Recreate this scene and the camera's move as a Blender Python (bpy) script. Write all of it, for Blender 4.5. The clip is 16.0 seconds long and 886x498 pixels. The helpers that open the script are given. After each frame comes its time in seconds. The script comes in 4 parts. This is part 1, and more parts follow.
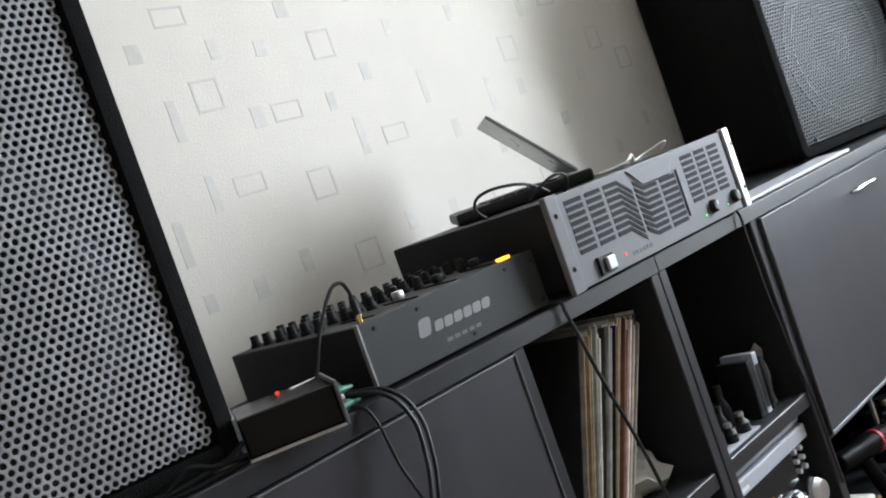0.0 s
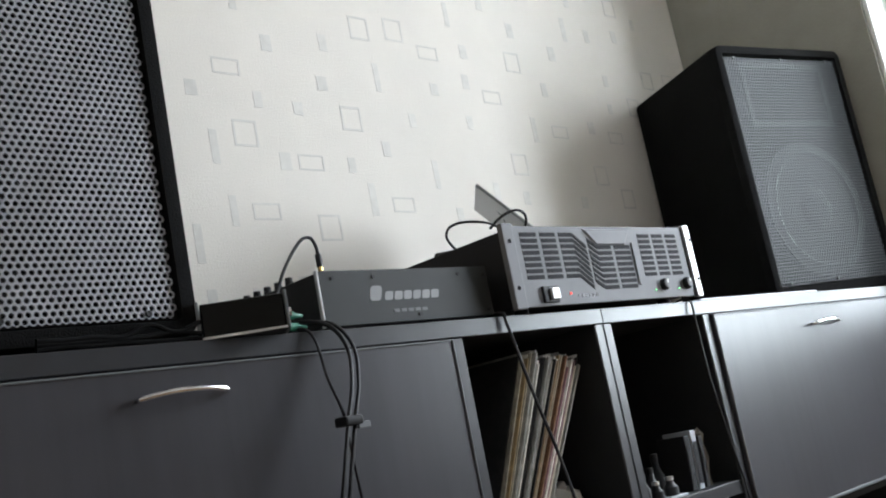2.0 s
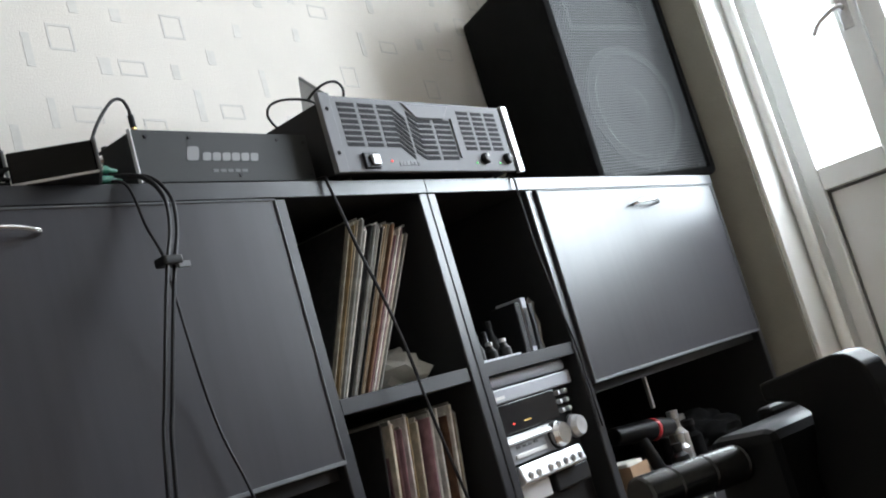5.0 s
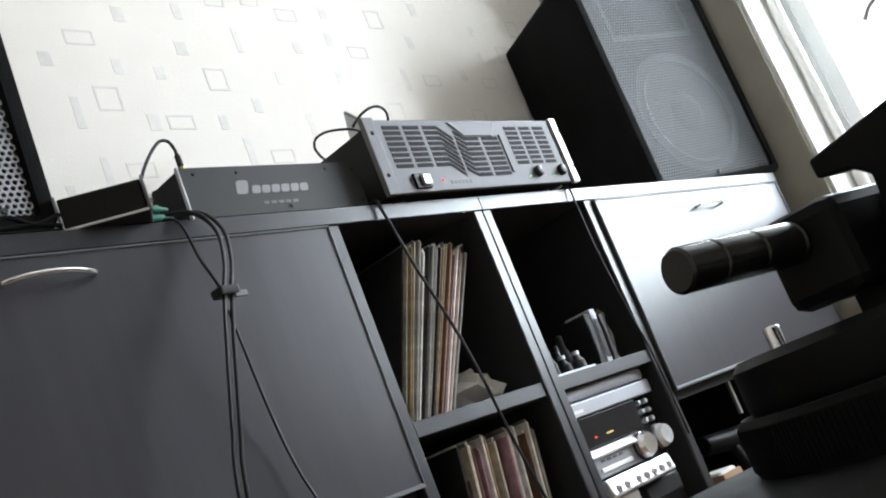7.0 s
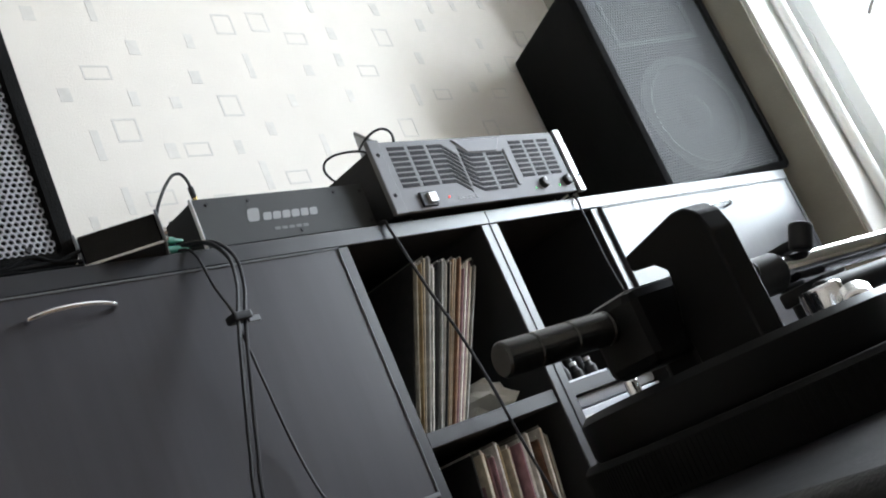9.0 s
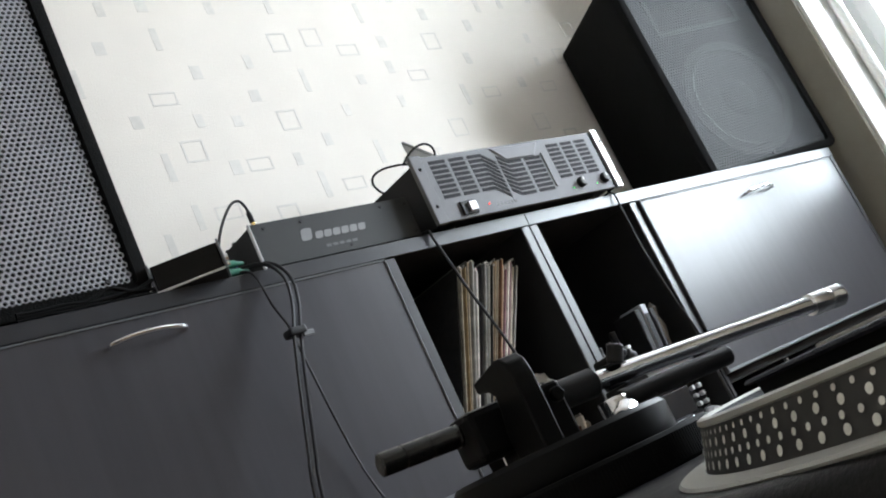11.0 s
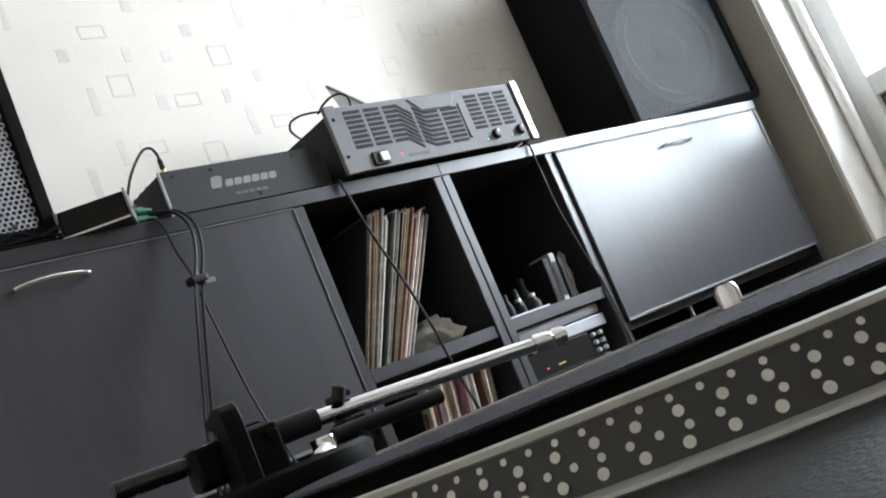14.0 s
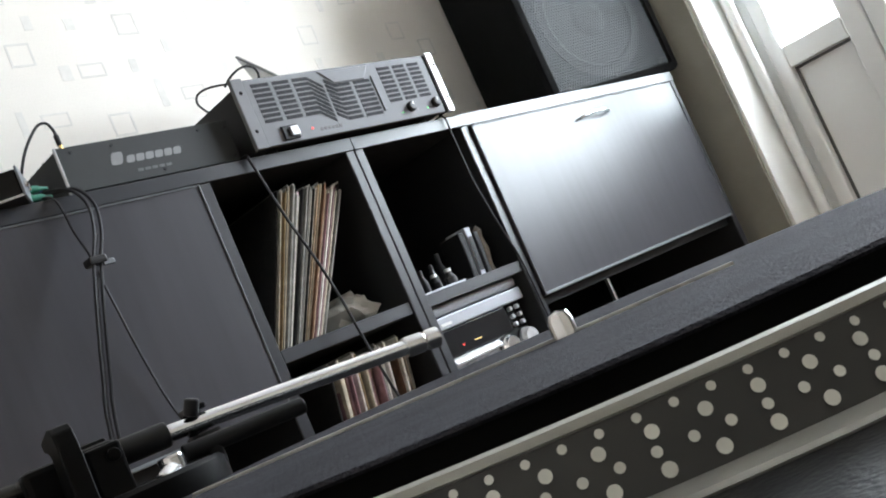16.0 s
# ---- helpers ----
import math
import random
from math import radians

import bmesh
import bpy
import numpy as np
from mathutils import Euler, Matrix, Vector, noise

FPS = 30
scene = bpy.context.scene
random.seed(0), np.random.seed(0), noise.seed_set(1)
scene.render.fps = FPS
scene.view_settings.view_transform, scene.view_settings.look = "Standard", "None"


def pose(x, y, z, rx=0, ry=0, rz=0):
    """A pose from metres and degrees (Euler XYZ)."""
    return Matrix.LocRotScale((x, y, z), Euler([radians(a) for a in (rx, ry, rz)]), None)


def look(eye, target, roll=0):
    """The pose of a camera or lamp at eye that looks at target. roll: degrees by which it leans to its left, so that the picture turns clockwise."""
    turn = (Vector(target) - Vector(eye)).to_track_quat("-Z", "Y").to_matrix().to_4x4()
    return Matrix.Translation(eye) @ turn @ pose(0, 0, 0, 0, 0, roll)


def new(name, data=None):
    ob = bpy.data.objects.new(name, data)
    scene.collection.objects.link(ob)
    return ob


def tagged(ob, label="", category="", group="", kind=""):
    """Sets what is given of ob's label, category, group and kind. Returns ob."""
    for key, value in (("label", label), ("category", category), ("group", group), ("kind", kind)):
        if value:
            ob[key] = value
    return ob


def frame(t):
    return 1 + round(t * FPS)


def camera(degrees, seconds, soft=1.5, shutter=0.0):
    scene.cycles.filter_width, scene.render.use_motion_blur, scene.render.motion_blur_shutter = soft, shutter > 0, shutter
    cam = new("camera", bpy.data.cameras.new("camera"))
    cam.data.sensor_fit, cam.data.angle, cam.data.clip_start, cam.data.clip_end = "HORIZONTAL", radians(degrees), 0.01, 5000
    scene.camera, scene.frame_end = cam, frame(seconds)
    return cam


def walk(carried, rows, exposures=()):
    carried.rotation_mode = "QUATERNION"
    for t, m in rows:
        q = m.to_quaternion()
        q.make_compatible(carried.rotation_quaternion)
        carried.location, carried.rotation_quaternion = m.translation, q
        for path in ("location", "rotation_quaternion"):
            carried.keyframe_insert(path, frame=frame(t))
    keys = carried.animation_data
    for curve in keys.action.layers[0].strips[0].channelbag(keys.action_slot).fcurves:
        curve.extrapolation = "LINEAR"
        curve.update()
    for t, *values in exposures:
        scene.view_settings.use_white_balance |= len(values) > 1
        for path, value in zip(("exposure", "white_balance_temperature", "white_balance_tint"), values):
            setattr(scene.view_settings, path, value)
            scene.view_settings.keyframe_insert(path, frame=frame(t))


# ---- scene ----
cam = camera(46.7, 16.0, soft=2.0)
PATH = [
    (0, (-1.255, -0.857, 1.37), (0.157, 0.558, 1.287), -19.5),
    (0.5, (-1.277, -0.895, 1.295), (0.122, 0.534, 1.292), -17.7),
    (1, (-1.303, -0.948, 1.183), (0.081, 0.483, 1.367), -15.3),
    (1.5, (-1.332, -0.997, 1.091), (0.067, 0.404, 1.37), -12.8),
    (2, (-1.359, -1.034, 1.028), (0.029, 0.358, 1.397), -11.1),
    (2.5, (-1.375, -1.053, 0.978), (0.031, 0.329, 1.314), -10.1),
    (3, (-1.383, -1.072, 0.941), (0.053, 0.288, 1.238), -10.0),
    (3.5, (-1.387, -1.087, 0.898), (0.095, 0.232, 1.154), -10.9),
    (4, (-1.374, -1.078, 0.863), (0.157, 0.186, 1.107), -12.7),
    (6.5, (-1.338, -1.041, 0.772), (0.174, 0.206, 1.172), -21.4),
    (7, (-1.327, -1.034, 0.762), (0.152, 0.241, 1.195), -21.8),
    (7.5, (-1.326, -1.044, 0.758), (0.124, 0.253, 1.224), -22.2),
    (8, (-1.331, -1.06, 0.755), (0.112, 0.236, 1.244), -23.0),
    (8.5, (-1.335, -1.079, 0.756), (0.117, 0.214, 1.227), -23.2),
    (9, (-1.339, -1.103, 0.757), (0.098, 0.21, 1.214), -23.8),
    (11.5, (-1.38, -1.291, 0.756), (-0.088, 0.165, 1.217), -25.6),
    (12, (-1.383, -1.318, 0.753), (-0.099, 0.149, 1.195), -26.1),
    (12.5, (-1.386, -1.347, 0.748), (-0.092, 0.116, 1.179), -25.3),
    (13, (-1.383, -1.37, 0.752), (-0.063, 0.107, 1.028), -23.5),
    (13.5, (-1.357, -1.401, 0.758), (-0.048, 0.084, 1.044), -23.6),
    (14, (-1.331, -1.397, 0.761), (-0.003, 0.071, 1.047), -23.0),
    (14.5, (-1.303, -1.401, 0.765), (0.036, 0.059, 1.042), -23.3),
    (15, (-1.291, -1.396, 0.767), (0.062, 0.056, 1.015), -24.1),
    (15.5, (-1.289, -1.399, 0.766), (0.082, 0.037, 1.007), -24.2),
    (16, (-1.286, -1.404, 0.767), (0.12, 0.007, 0.941), -23.7),
]
walk(cam, [(t, look(eye, target, roll)) for t, eye, target, roll in PATH], exposures=[(0.0, -0.08), (1.0, -0.1), (2.5, -0.32), (4.2, -0.28), (6.5, 0.12), (9.0, 0.02), (11.5, 0.02), (12.5, -0.04), (13.5, 0.1), (16.0, 0.26)])

# ---- light ----
world = bpy.data.worlds.new("world")
scene.world = world
world.use_nodes = True
wn = world.node_tree.nodes
sky = wn.new("ShaderNodeTexSky")
sky.sky_type, sky.sun_disc = "NISHITA", False
sky.sun_elevation, sky.sun_rotation = radians(64), radians(130)
world.node_tree.links.new(sky.outputs[0], wn["Background"].inputs[0])
wn["Background"].inputs[1].default_value = 0.1
sun = new("sun", bpy.data.lights.new("sun", "SUN"))
sun.data.energy, sun.data.angle, sun.data.color = 1.0, radians(12), (1.0, 0.97, 0.93)
sun.matrix_world = look((6, -5, 17), (0, 0, 1))


def area(name, eye, target, w, h, power, color):
    lamp = new(name, bpy.data.lights.new(name, "AREA"))
    lamp.data.shape, lamp.data.size, lamp.data.size_y = "RECTANGLE", w, h
    lamp.data.energy, lamp.data.color = power, color
    lamp.matrix_world = look(eye, target)
    return lamp


area("balcony_daylight", (1.95, -0.72, 1.92), (0.0, -0.72, 1.82), 1.95, 1.45, 252, (0.83, 0.90, 1.0))

# ---- materials ----


def mat(name, base, rough=0.5, metal=0.0, vary=0.12, scale=20.0, bump=0.0, bump_scale=200.0, random_tint=0.0, coat=0.0, spec=0.5, rv=0.07, grain=None):
    m = bpy.data.materials.new(name)
    m.use_nodes = True
    nt = m.node_tree
    b = nt.nodes["Principled BSDF"]
    b.inputs["Roughness"].default_value = rough
    b.inputs["Metallic"].default_value = metal
    b.inputs["Coat Weight"].default_value = coat
    b.inputs["Specular IOR Level"].default_value = spec
    tc = nt.nodes.new("ShaderNodeTexCoord")
    n1 = nt.nodes.new("ShaderNodeTexNoise")
    n1.inputs["Scale"].default_value, n1.inputs["Detail"].default_value = scale, 6
    n2 = nt.nodes.new("ShaderNodeTexNoise")
    n2.inputs["Scale"].default_value, n2.inputs["Detail"].default_value = scale * 0.13, 3
    for n in (n1, n2):
        if grain:
            stretch = nt.nodes.new("ShaderNodeMapping")
            stretch.inputs["Scale"].default_value = grain
            nt.links.new(tc.outputs["Object"], stretch.inputs["Vector"])
            nt.links.new(stretch.outputs[0], n.inputs["Vector"])
        else:
            nt.links.new(tc.outputs["Object"], n.inputs["Vector"])
    add = nt.nodes.new("ShaderNodeMath")
    nt.links.new(n1.outputs[0], add.inputs[0])
    nt.links.new(n2.outputs[0], add.inputs[1])
    ramp = nt.nodes.new("ShaderNodeMapRange")
    ramp.inputs["From Min"].default_value, ramp.inputs["From Max"].default_value = 0.6, 1.4
    ramp.inputs["To Min"].default_value, ramp.inputs["To Max"].default_value = 1 - vary, 1 + vary
    nt.links.new(add.outputs[0], ramp.inputs["Value"])
    last = ramp.outputs[0]
    if random_tint:
        info = nt.nodes.new("ShaderNodeObjectInfo")
        rr = nt.nodes.new("ShaderNodeMapRange")
        rr.inputs["To Min"].default_value, rr.inputs["To Max"].default_value = 1 - random_tint, 1 + random_tint
        nt.links.new(info.outputs["Random"], rr.inputs["Value"])
        mul = nt.nodes.new("ShaderNodeMath")
        mul.operation = "MULTIPLY"
        nt.links.new(last, mul.inputs[0])
        nt.links.new(rr.outputs[0], mul.inputs[1])
        last = mul.outputs[0]
    col = nt.nodes.new("ShaderNodeVectorMath")
    col.operation = "SCALE"
    col.inputs[0].default_value = base
    nt.links.new(last, col.inputs["Scale"])
    nt.links.new(col.outputs[0], b.inputs["Base Color"])
    rmap = nt.nodes.new("ShaderNodeMapRange")
    rmap.inputs["To Min"].default_value, rmap.inputs["To Max"].default_value = max(0.03, rough - rv), min(1, rough + rv)
    nt.links.new(n1.outputs[0], rmap.inputs["Value"])
    nt.links.new(rmap.outputs[0], b.inputs["Roughness"])
    if bump:
        nb = nt.nodes.new("ShaderNodeTexNoise")
        nb.inputs["Scale"].default_value, nb.inputs["Detail"].default_value = bump_scale, 4
        nt.links.new(tc.outputs["Object"], nb.inputs["Vector"])
        bp = nt.nodes.new("ShaderNodeBump")
        bp.inputs["Strength"].default_value, bp.inputs["Distance"].default_value = bump, 0.002
        nt.links.new(nb.outputs[0], bp.inputs["Height"])
        nt.links.new(bp.outputs[0], b.inputs["Normal"])
    return m


def glow(name, color, strength):
    m = bpy.data.materials.new(name)
    m.use_nodes = True
    b = m.node_tree.nodes["Principled BSDF"]
    b.inputs["Base Color"].default_value = (*color, 1)
    b.inputs["Emission Color"].default_value = (*color, 1)
    b.inputs["Emission Strength"].default_value = strength
    return m


def glass_material():
    """Clear thin pane: lets light straight through, with a weak sharp reflection."""
    m = bpy.data.materials.new("window_glass")
    m.use_nodes = True
    nt = m.node_tree
    clear, shine, mix = nt.nodes.new("ShaderNodeBsdfTransparent"), nt.nodes.new("ShaderNodeBsdfGlossy"), nt.nodes.new("ShaderNodeMixShader")
    clear.inputs["Color"].default_value = (0.96, 0.98, 0.97, 1)
    shine.inputs["Roughness"].default_value = 0.02
    mix.inputs[0].default_value = 0.05
    nt.links.new(clear.outputs[0], mix.inputs[1])
    nt.links.new(shine.outputs[0], mix.inputs[2])
    nt.links.new(mix.outputs[0], nt.nodes["Material Output"].inputs["Surface"])
    return m


WALLPAPER = mat("cream_wallpaper", (0.69, 0.65, 0.59), 0.8, vary=0.05, scale=9, bump=0.25, bump_scale=260)
MOTIF_GREY = mat("wallpaper_grey_print", (0.615, 0.59, 0.545), 0.7, vary=0.12, scale=60)
MOTIF_LINE = mat("wallpaper_line_print", (0.585, 0.56, 0.52), 0.7, vary=0.15, scale=60)
# Side wall: base colour darkened to hold the shade next to the opening.
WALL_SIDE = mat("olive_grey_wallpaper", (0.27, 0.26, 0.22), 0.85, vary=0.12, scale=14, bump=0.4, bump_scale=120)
# Unseen west and south walls; brightness chosen for the fill they bounce.
WALL_PLAIN = mat("plain_wall", (0.60, 0.555, 0.48), 0.8, vary=0.06, scale=5)
CEILING = mat("ceiling_white", (0.78, 0.77, 0.74), 0.85, vary=0.04, scale=4)
FLOOR = mat("brown_laminate", (0.27, 0.18, 0.11), 0.45, vary=0.2, scale=12)
REVEAL = mat("white_plaster_reveal", (0.74, 0.74, 0.71), 0.6, vary=0.06, scale=8, bump=0.2, bump_scale=60)
PVC = mat("white_pvc", (0.78, 0.79, 0.78), 0.35, vary=0.03, scale=6)
PIPE = mat("white_enamel_pipe", (0.82, 0.82, 0.80), 0.25, vary=0.05, scale=10)
GASKET = mat("dark_gasket", (0.10, 0.10, 0.10), 0.6)
GLASS = glass_material()
DOOR = mat("graphite_door", (0.040, 0.0397, 0.046), 0.32, vary=0.16, scale=60, rv=0.025, spec=0.42, grain=(1.0, 1.0, 0.07))
CARCASS = mat("graphite_carcass", (0.018, 0.019, 0.021), 0.6, vary=0.15, scale=30, spec=0.2)
EDGE = mat("grey_edge_band", (0.13, 0.14, 0.15), 0.35, vary=0.1, scale=60)
FRONT = mat("graphite_front_edge", (0.019, 0.020, 0.024), 0.32, vary=0.15, scale=50, spec=0.55)
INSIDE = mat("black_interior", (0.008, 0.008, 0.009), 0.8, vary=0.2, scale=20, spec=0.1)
CHROME = mat("brushed_chrome", (0.75, 0.75, 0.76), 0.18, metal=1.0, vary=0.05, scale=80)
POLISHED = mat("polished_chrome", (0.82, 0.83, 0.86), 0.07, metal=1.0, vary=0.03, scale=80, rv=0.03)
STEEL = mat("worn_steel", (0.55, 0.55, 0.56), 0.35, metal=1.0, vary=0.15, scale=90)
CARPET = mat("black_speaker_covering", (0.007, 0.007, 0.007), 0.95, vary=0.3, scale=120, bump=0.5, bump_scale=420, spec=0.08)
# One grille finish in two tones: lit on the left, shaded on the right.
GRILLE_LIT = mat("worn_bright_grille", (0.36, 0.37, 0.40), 0.36, metal=0.6, vary=0.12, scale=30)
GRILLE_SHADED = mat("dark_painted_grille", (0.013, 0.0145, 0.017), 0.36, metal=0.0, vary=0.12, scale=30, spec=0.24)
FOAM = mat("black_foam", (0.006, 0.006, 0.006), 0.95, vary=0.3, scale=150)
CONE = mat("paper_cone", (0.012, 0.0125, 0.014), 0.45, vary=0.15, scale=40)
HORN = mat("grey_horn_plastic", (0.014, 0.0145, 0.016), 0.5, vary=0.1, scale=30)
MIXER = mat("charcoal_painted_steel", (0.026, 0.028, 0.028), 0.6, vary=0.12, scale=40, spec=0.25)
PRINT = mat("pale_grey_print", (0.17, 0.17, 0.175), 0.5, vary=0.12, scale=90)
PRINT_DIM = mat("dim_grey_print", (0.075, 0.075, 0.078), 0.5, vary=0.12, scale=90)
PIVOT = mat("black_cast_metal", (0.004, 0.004, 0.0043), 0.42, vary=0.2, scale=70, spec=0.10)
STUB = mat("glossy_black_stub", (0.010, 0.010, 0.010), 0.22, vary=0.2, scale=90, spec=0.5)
PAD = mat("black_deck_rubber", (0.004, 0.004, 0.004), 0.8, vary=0.2, scale=90, spec=0.1)
BLACK = mat("black_plastic", (0.012, 0.012, 0.013), 0.5, vary=0.2, scale=50, spec=0.2)
RUBBER = mat("black_rubber", (0.009, 0.009, 0.010), 0.5, vary=0.2, scale=80, spec=0.28)
AMP = mat("grey_anodised_panel", (0.145, 0.149, 0.155), 0.6, vary=0.07, scale=60, spec=0.25)
AMP_SLOT_SHADE = mat("dark_vent_recess", (0.045, 0.046, 0.049), 0.9, vary=0.15, scale=60, spec=0.05)
EAR = mat("bright_rack_ear", (0.48, 0.49, 0.50), 0.35, metal=0.4, vary=0.06, scale=60)
LAPTOP_LID = mat("grey_screen", (0.26, 0.27, 0.27), 0.3, vary=0.05, scale=20)
WHITE = mat("white_plastic", (0.70, 0.70, 0.68), 0.4, vary=0.06, scale=30)
SILVER = mat("silver_plastic", (0.70, 0.71, 0.74), 0.3, metal=0.35, vary=0.06, scale=40)
STEREO_TOP = mat("pale_blue_grey_plastic", (0.36, 0.38, 0.42), 0.4, vary=0.06, scale=30)
GLOSS_BLACK = mat("glossy_black_lacquer", (0.004, 0.004, 0.004), 0.22, vary=0.1, scale=30, spec=0.2)
PANEL_GREY = mat("mid_grey_plastic", (0.24, 0.245, 0.26), 0.4, vary=0.06, scale=40)
DISPLAY = mat("black_display", (0.008, 0.008, 0.010), 0.12, vary=0.1, scale=20)
PAPER = mat("crumpled_white_paper", (0.55, 0.53, 0.48), 0.8, vary=0.12, scale=30)
CARD = mat("brown_cardboard", (0.30, 0.19, 0.11), 0.8, vary=0.15, scale=40)
PLINTH = mat("black_plinth", (0.010, 0.010, 0.011), 0.38, spec=0.12, vary=0.2, scale=60, bump=0.12, bump_scale=900)
PLATTER = mat("platter_aluminium", (0.36, 0.36, 0.33), 0.58, metal=0.5, vary=0.1, scale=60)
PLATTER_BASE = mat("dull_platter_base", (0.13, 0.13, 0.125), 0.55, metal=0.3, vary=0.15, scale=80)
PLATTER_DARK = mat("platter_dark_rim", (0.020, 0.020, 0.019), 0.45, vary=0.2, scale=90)
DOTS = mat("pale_strobe_dot", (0.60, 0.60, 0.55), 0.5, vary=0.12, scale=300)
FELT = mat("charcoal_felt", (0.025, 0.025, 0.031), 0.95, vary=0.45, scale=350, bump=0.8, bump_scale=900, spec=0.12)
CHALK = mat("pale_chalk_line", (0.38, 0.37, 0.35), 0.9, vary=0.5, scale=120)
TABLE = mat("dark_table", (0.05, 0.04, 0.035), 0.5, vary=0.2, scale=20)
GREEN = mat("green_plug", (0.012, 0.13, 0.08), 0.4, vary=0.1)
BLUE = mat("blue_plug", (0.03, 0.05, 0.22), 0.4, vary=0.1)
RED = mat("red_plastic", (0.45, 0.03, 0.04), 0.4, vary=0.1)
FIGURE = mat("pale_beige_plastic", (0.24, 0.215, 0.19), 0.5, vary=0.15, scale=60)
GOLD = mat("gold_jack", (0.7, 0.52, 0.22), 0.25, metal=1.0)
LED_ORANGE = glow("orange_lamp", (1.0, 0.35, 0.02), 6.0)
LED_GREEN = glow("green_lamp", (0.15, 1.0, 0.25), 0.35)
LED_ORANGE_DIM = glow("dim_amber_readout", (0.8, 0.5, 0.1), 0.08)
LED_RED = glow("red_lamp", (1.0, 0.05, 0.03), 0.9)
SLEEVES = [mat("sleeve_" + n, c, 0.85, vary=0.45, scale=70, random_tint=0.3, spec=0.2) for n, c in (
    ("cream", (0.48, 0.43, 0.34)), ("tan", (0.36, 0.27, 0.18)), ("white", (0.60, 0.58, 0.53)), ("mauve", (0.26, 0.15, 0.17)),
    ("brown", (0.14, 0.075, 0.045)), ("grey", (0.22, 0.215, 0.20)), ("black", (0.02, 0.02, 0.02)), ("ochre", (0.33, 0.24, 0.13)))]

# ---- mesh helpers ----


def finish(name, bm, material, parent=None, label="", smooth=True):
    me = bpy.data.meshes.new(name)
    bm.normal_update()
    for f in bm.faces:
        f.smooth = smooth
    if smooth:
        for e in bm.edges:
            if len(e.link_faces) == 2:
                p, q = (f.calc_area() for f in e.link_faces)
                turn = e.calc_face_angle(0.0)
                e.smooth = turn < radians(35) and not (turn > 0.1 and max(p, q) > 6 * min(p, q))
    bm.to_mesh(me)
    bm.free()
    for m in material if isinstance(material, (list, tuple)) else [material]:
        me.materials.append(m)
    ob = new(name, me)
    if parent:
        ob.parent = parent
    if label:
        ob["label"] = label
    return ob


def part(name, bm, material, parent, label="", smooth=True):
    return finish(name, bm, material, parent, label, smooth)


def thing(name, label, category, group="", m=None):
    ob = tagged(new(name), label, category, group)
    if m:
        ob.matrix_basis = m
    return ob


def structure(name, bm, material, label, category):
    return tagged(finish(name, bm, material), label, category, kind="structure")


def box(bm, x0, x1, y0, y1, z0, z1, bevel=0.0, seg=2, m=None):
    vs = bmesh.ops.create_cube(bm, size=1.0)["verts"]
    t = Matrix.Translation(((x0 + x1) / 2, (y0 + y1) / 2, (z0 + z1) / 2)) @ Matrix.Diagonal((x1 - x0, y1 - y0, z1 - z0, 1))
    bmesh.ops.transform(bm, matrix=(m @ t if m else t), verts=vs)
    if bevel:
        es = list({e for v in vs for e in v.link_edges})
        bmesh.ops.bevel(bm, geom=es, offset=bevel, segments=seg, profile=0.5, affect="EDGES")
    return bm


def boxed(*a, **k):
    return box(bmesh.new(), *a, **k)


def cyl(bm, a, b, r, r2=None, seg=20, bevel=0.0):
    a, b = Vector(a), Vector(b)
    d = b - a
    t = Matrix.Translation((a + b) / 2) @ d.to_track_quat("Z", "Y").to_matrix().to_4x4()
    vs = bmesh.ops.create_cone(bm, cap_ends=True, segments=seg, radius1=r, radius2=r if r2 is None else r2, depth=d.length, matrix=t)["verts"]
    if bevel:
        es = [e for e in {e for v in vs for e in v.link_edges} if len(e.link_faces) == 2 and max(len(f.verts) for f in e.link_faces) > 4]
        bmesh.ops.bevel(bm, geom=es, offset=bevel, segments=2, profile=0.5, affect="EDGES")
    return bm


def cyled(*a, **k):
    return cyl(bmesh.new(), *a, **k)


def lathe(profile, seg=64, m=None, bm=None):
    """A turned solid round z from (radius, height) pairs."""
    bm = bm or bmesh.new()
    rings = []
    for r, z in profile:
        if r < 1e-6:
            rings.append([bm.verts.new((0, 0, z))])
        else:
            rings.append([bm.verts.new((r * math.cos(2 * math.pi * i / seg), r * math.sin(2 * math.pi * i / seg), z)) for i in range(seg)])
    for p, q in zip(rings, rings[1:]):
        for i in range(seg):
            j = (i + 1) % seg
            f = [p[i % len(p)], p[j % len(p)], q[j % len(q)], q[i % len(q)]]
            f = list(dict.fromkeys(f))
            if len(f) > 2:
                bm.faces.new(f)
    if m:
        bmesh.ops.transform(bm, matrix=m, verts=[v for ring in rings for v in ring])
    return bm


def spline(points, n=10):
    pts = [Vector(p) for p in points]
    pts = [2 * pts[0] - pts[1], *pts, 2 * pts[-1] - pts[-2]]
    out = []
    for a, b, c, d in zip(pts, pts[1:], pts[2:], pts[3:]):
        for k in range(n):
            t = k / n
            out.append(0.5 * (2 * b + (c - a) * t + (2 * a - 5 * b + 4 * c - d) * t * t + (3 * b - a - 3 * c + d) * t * t * t))
    return out + [pts[-2]]


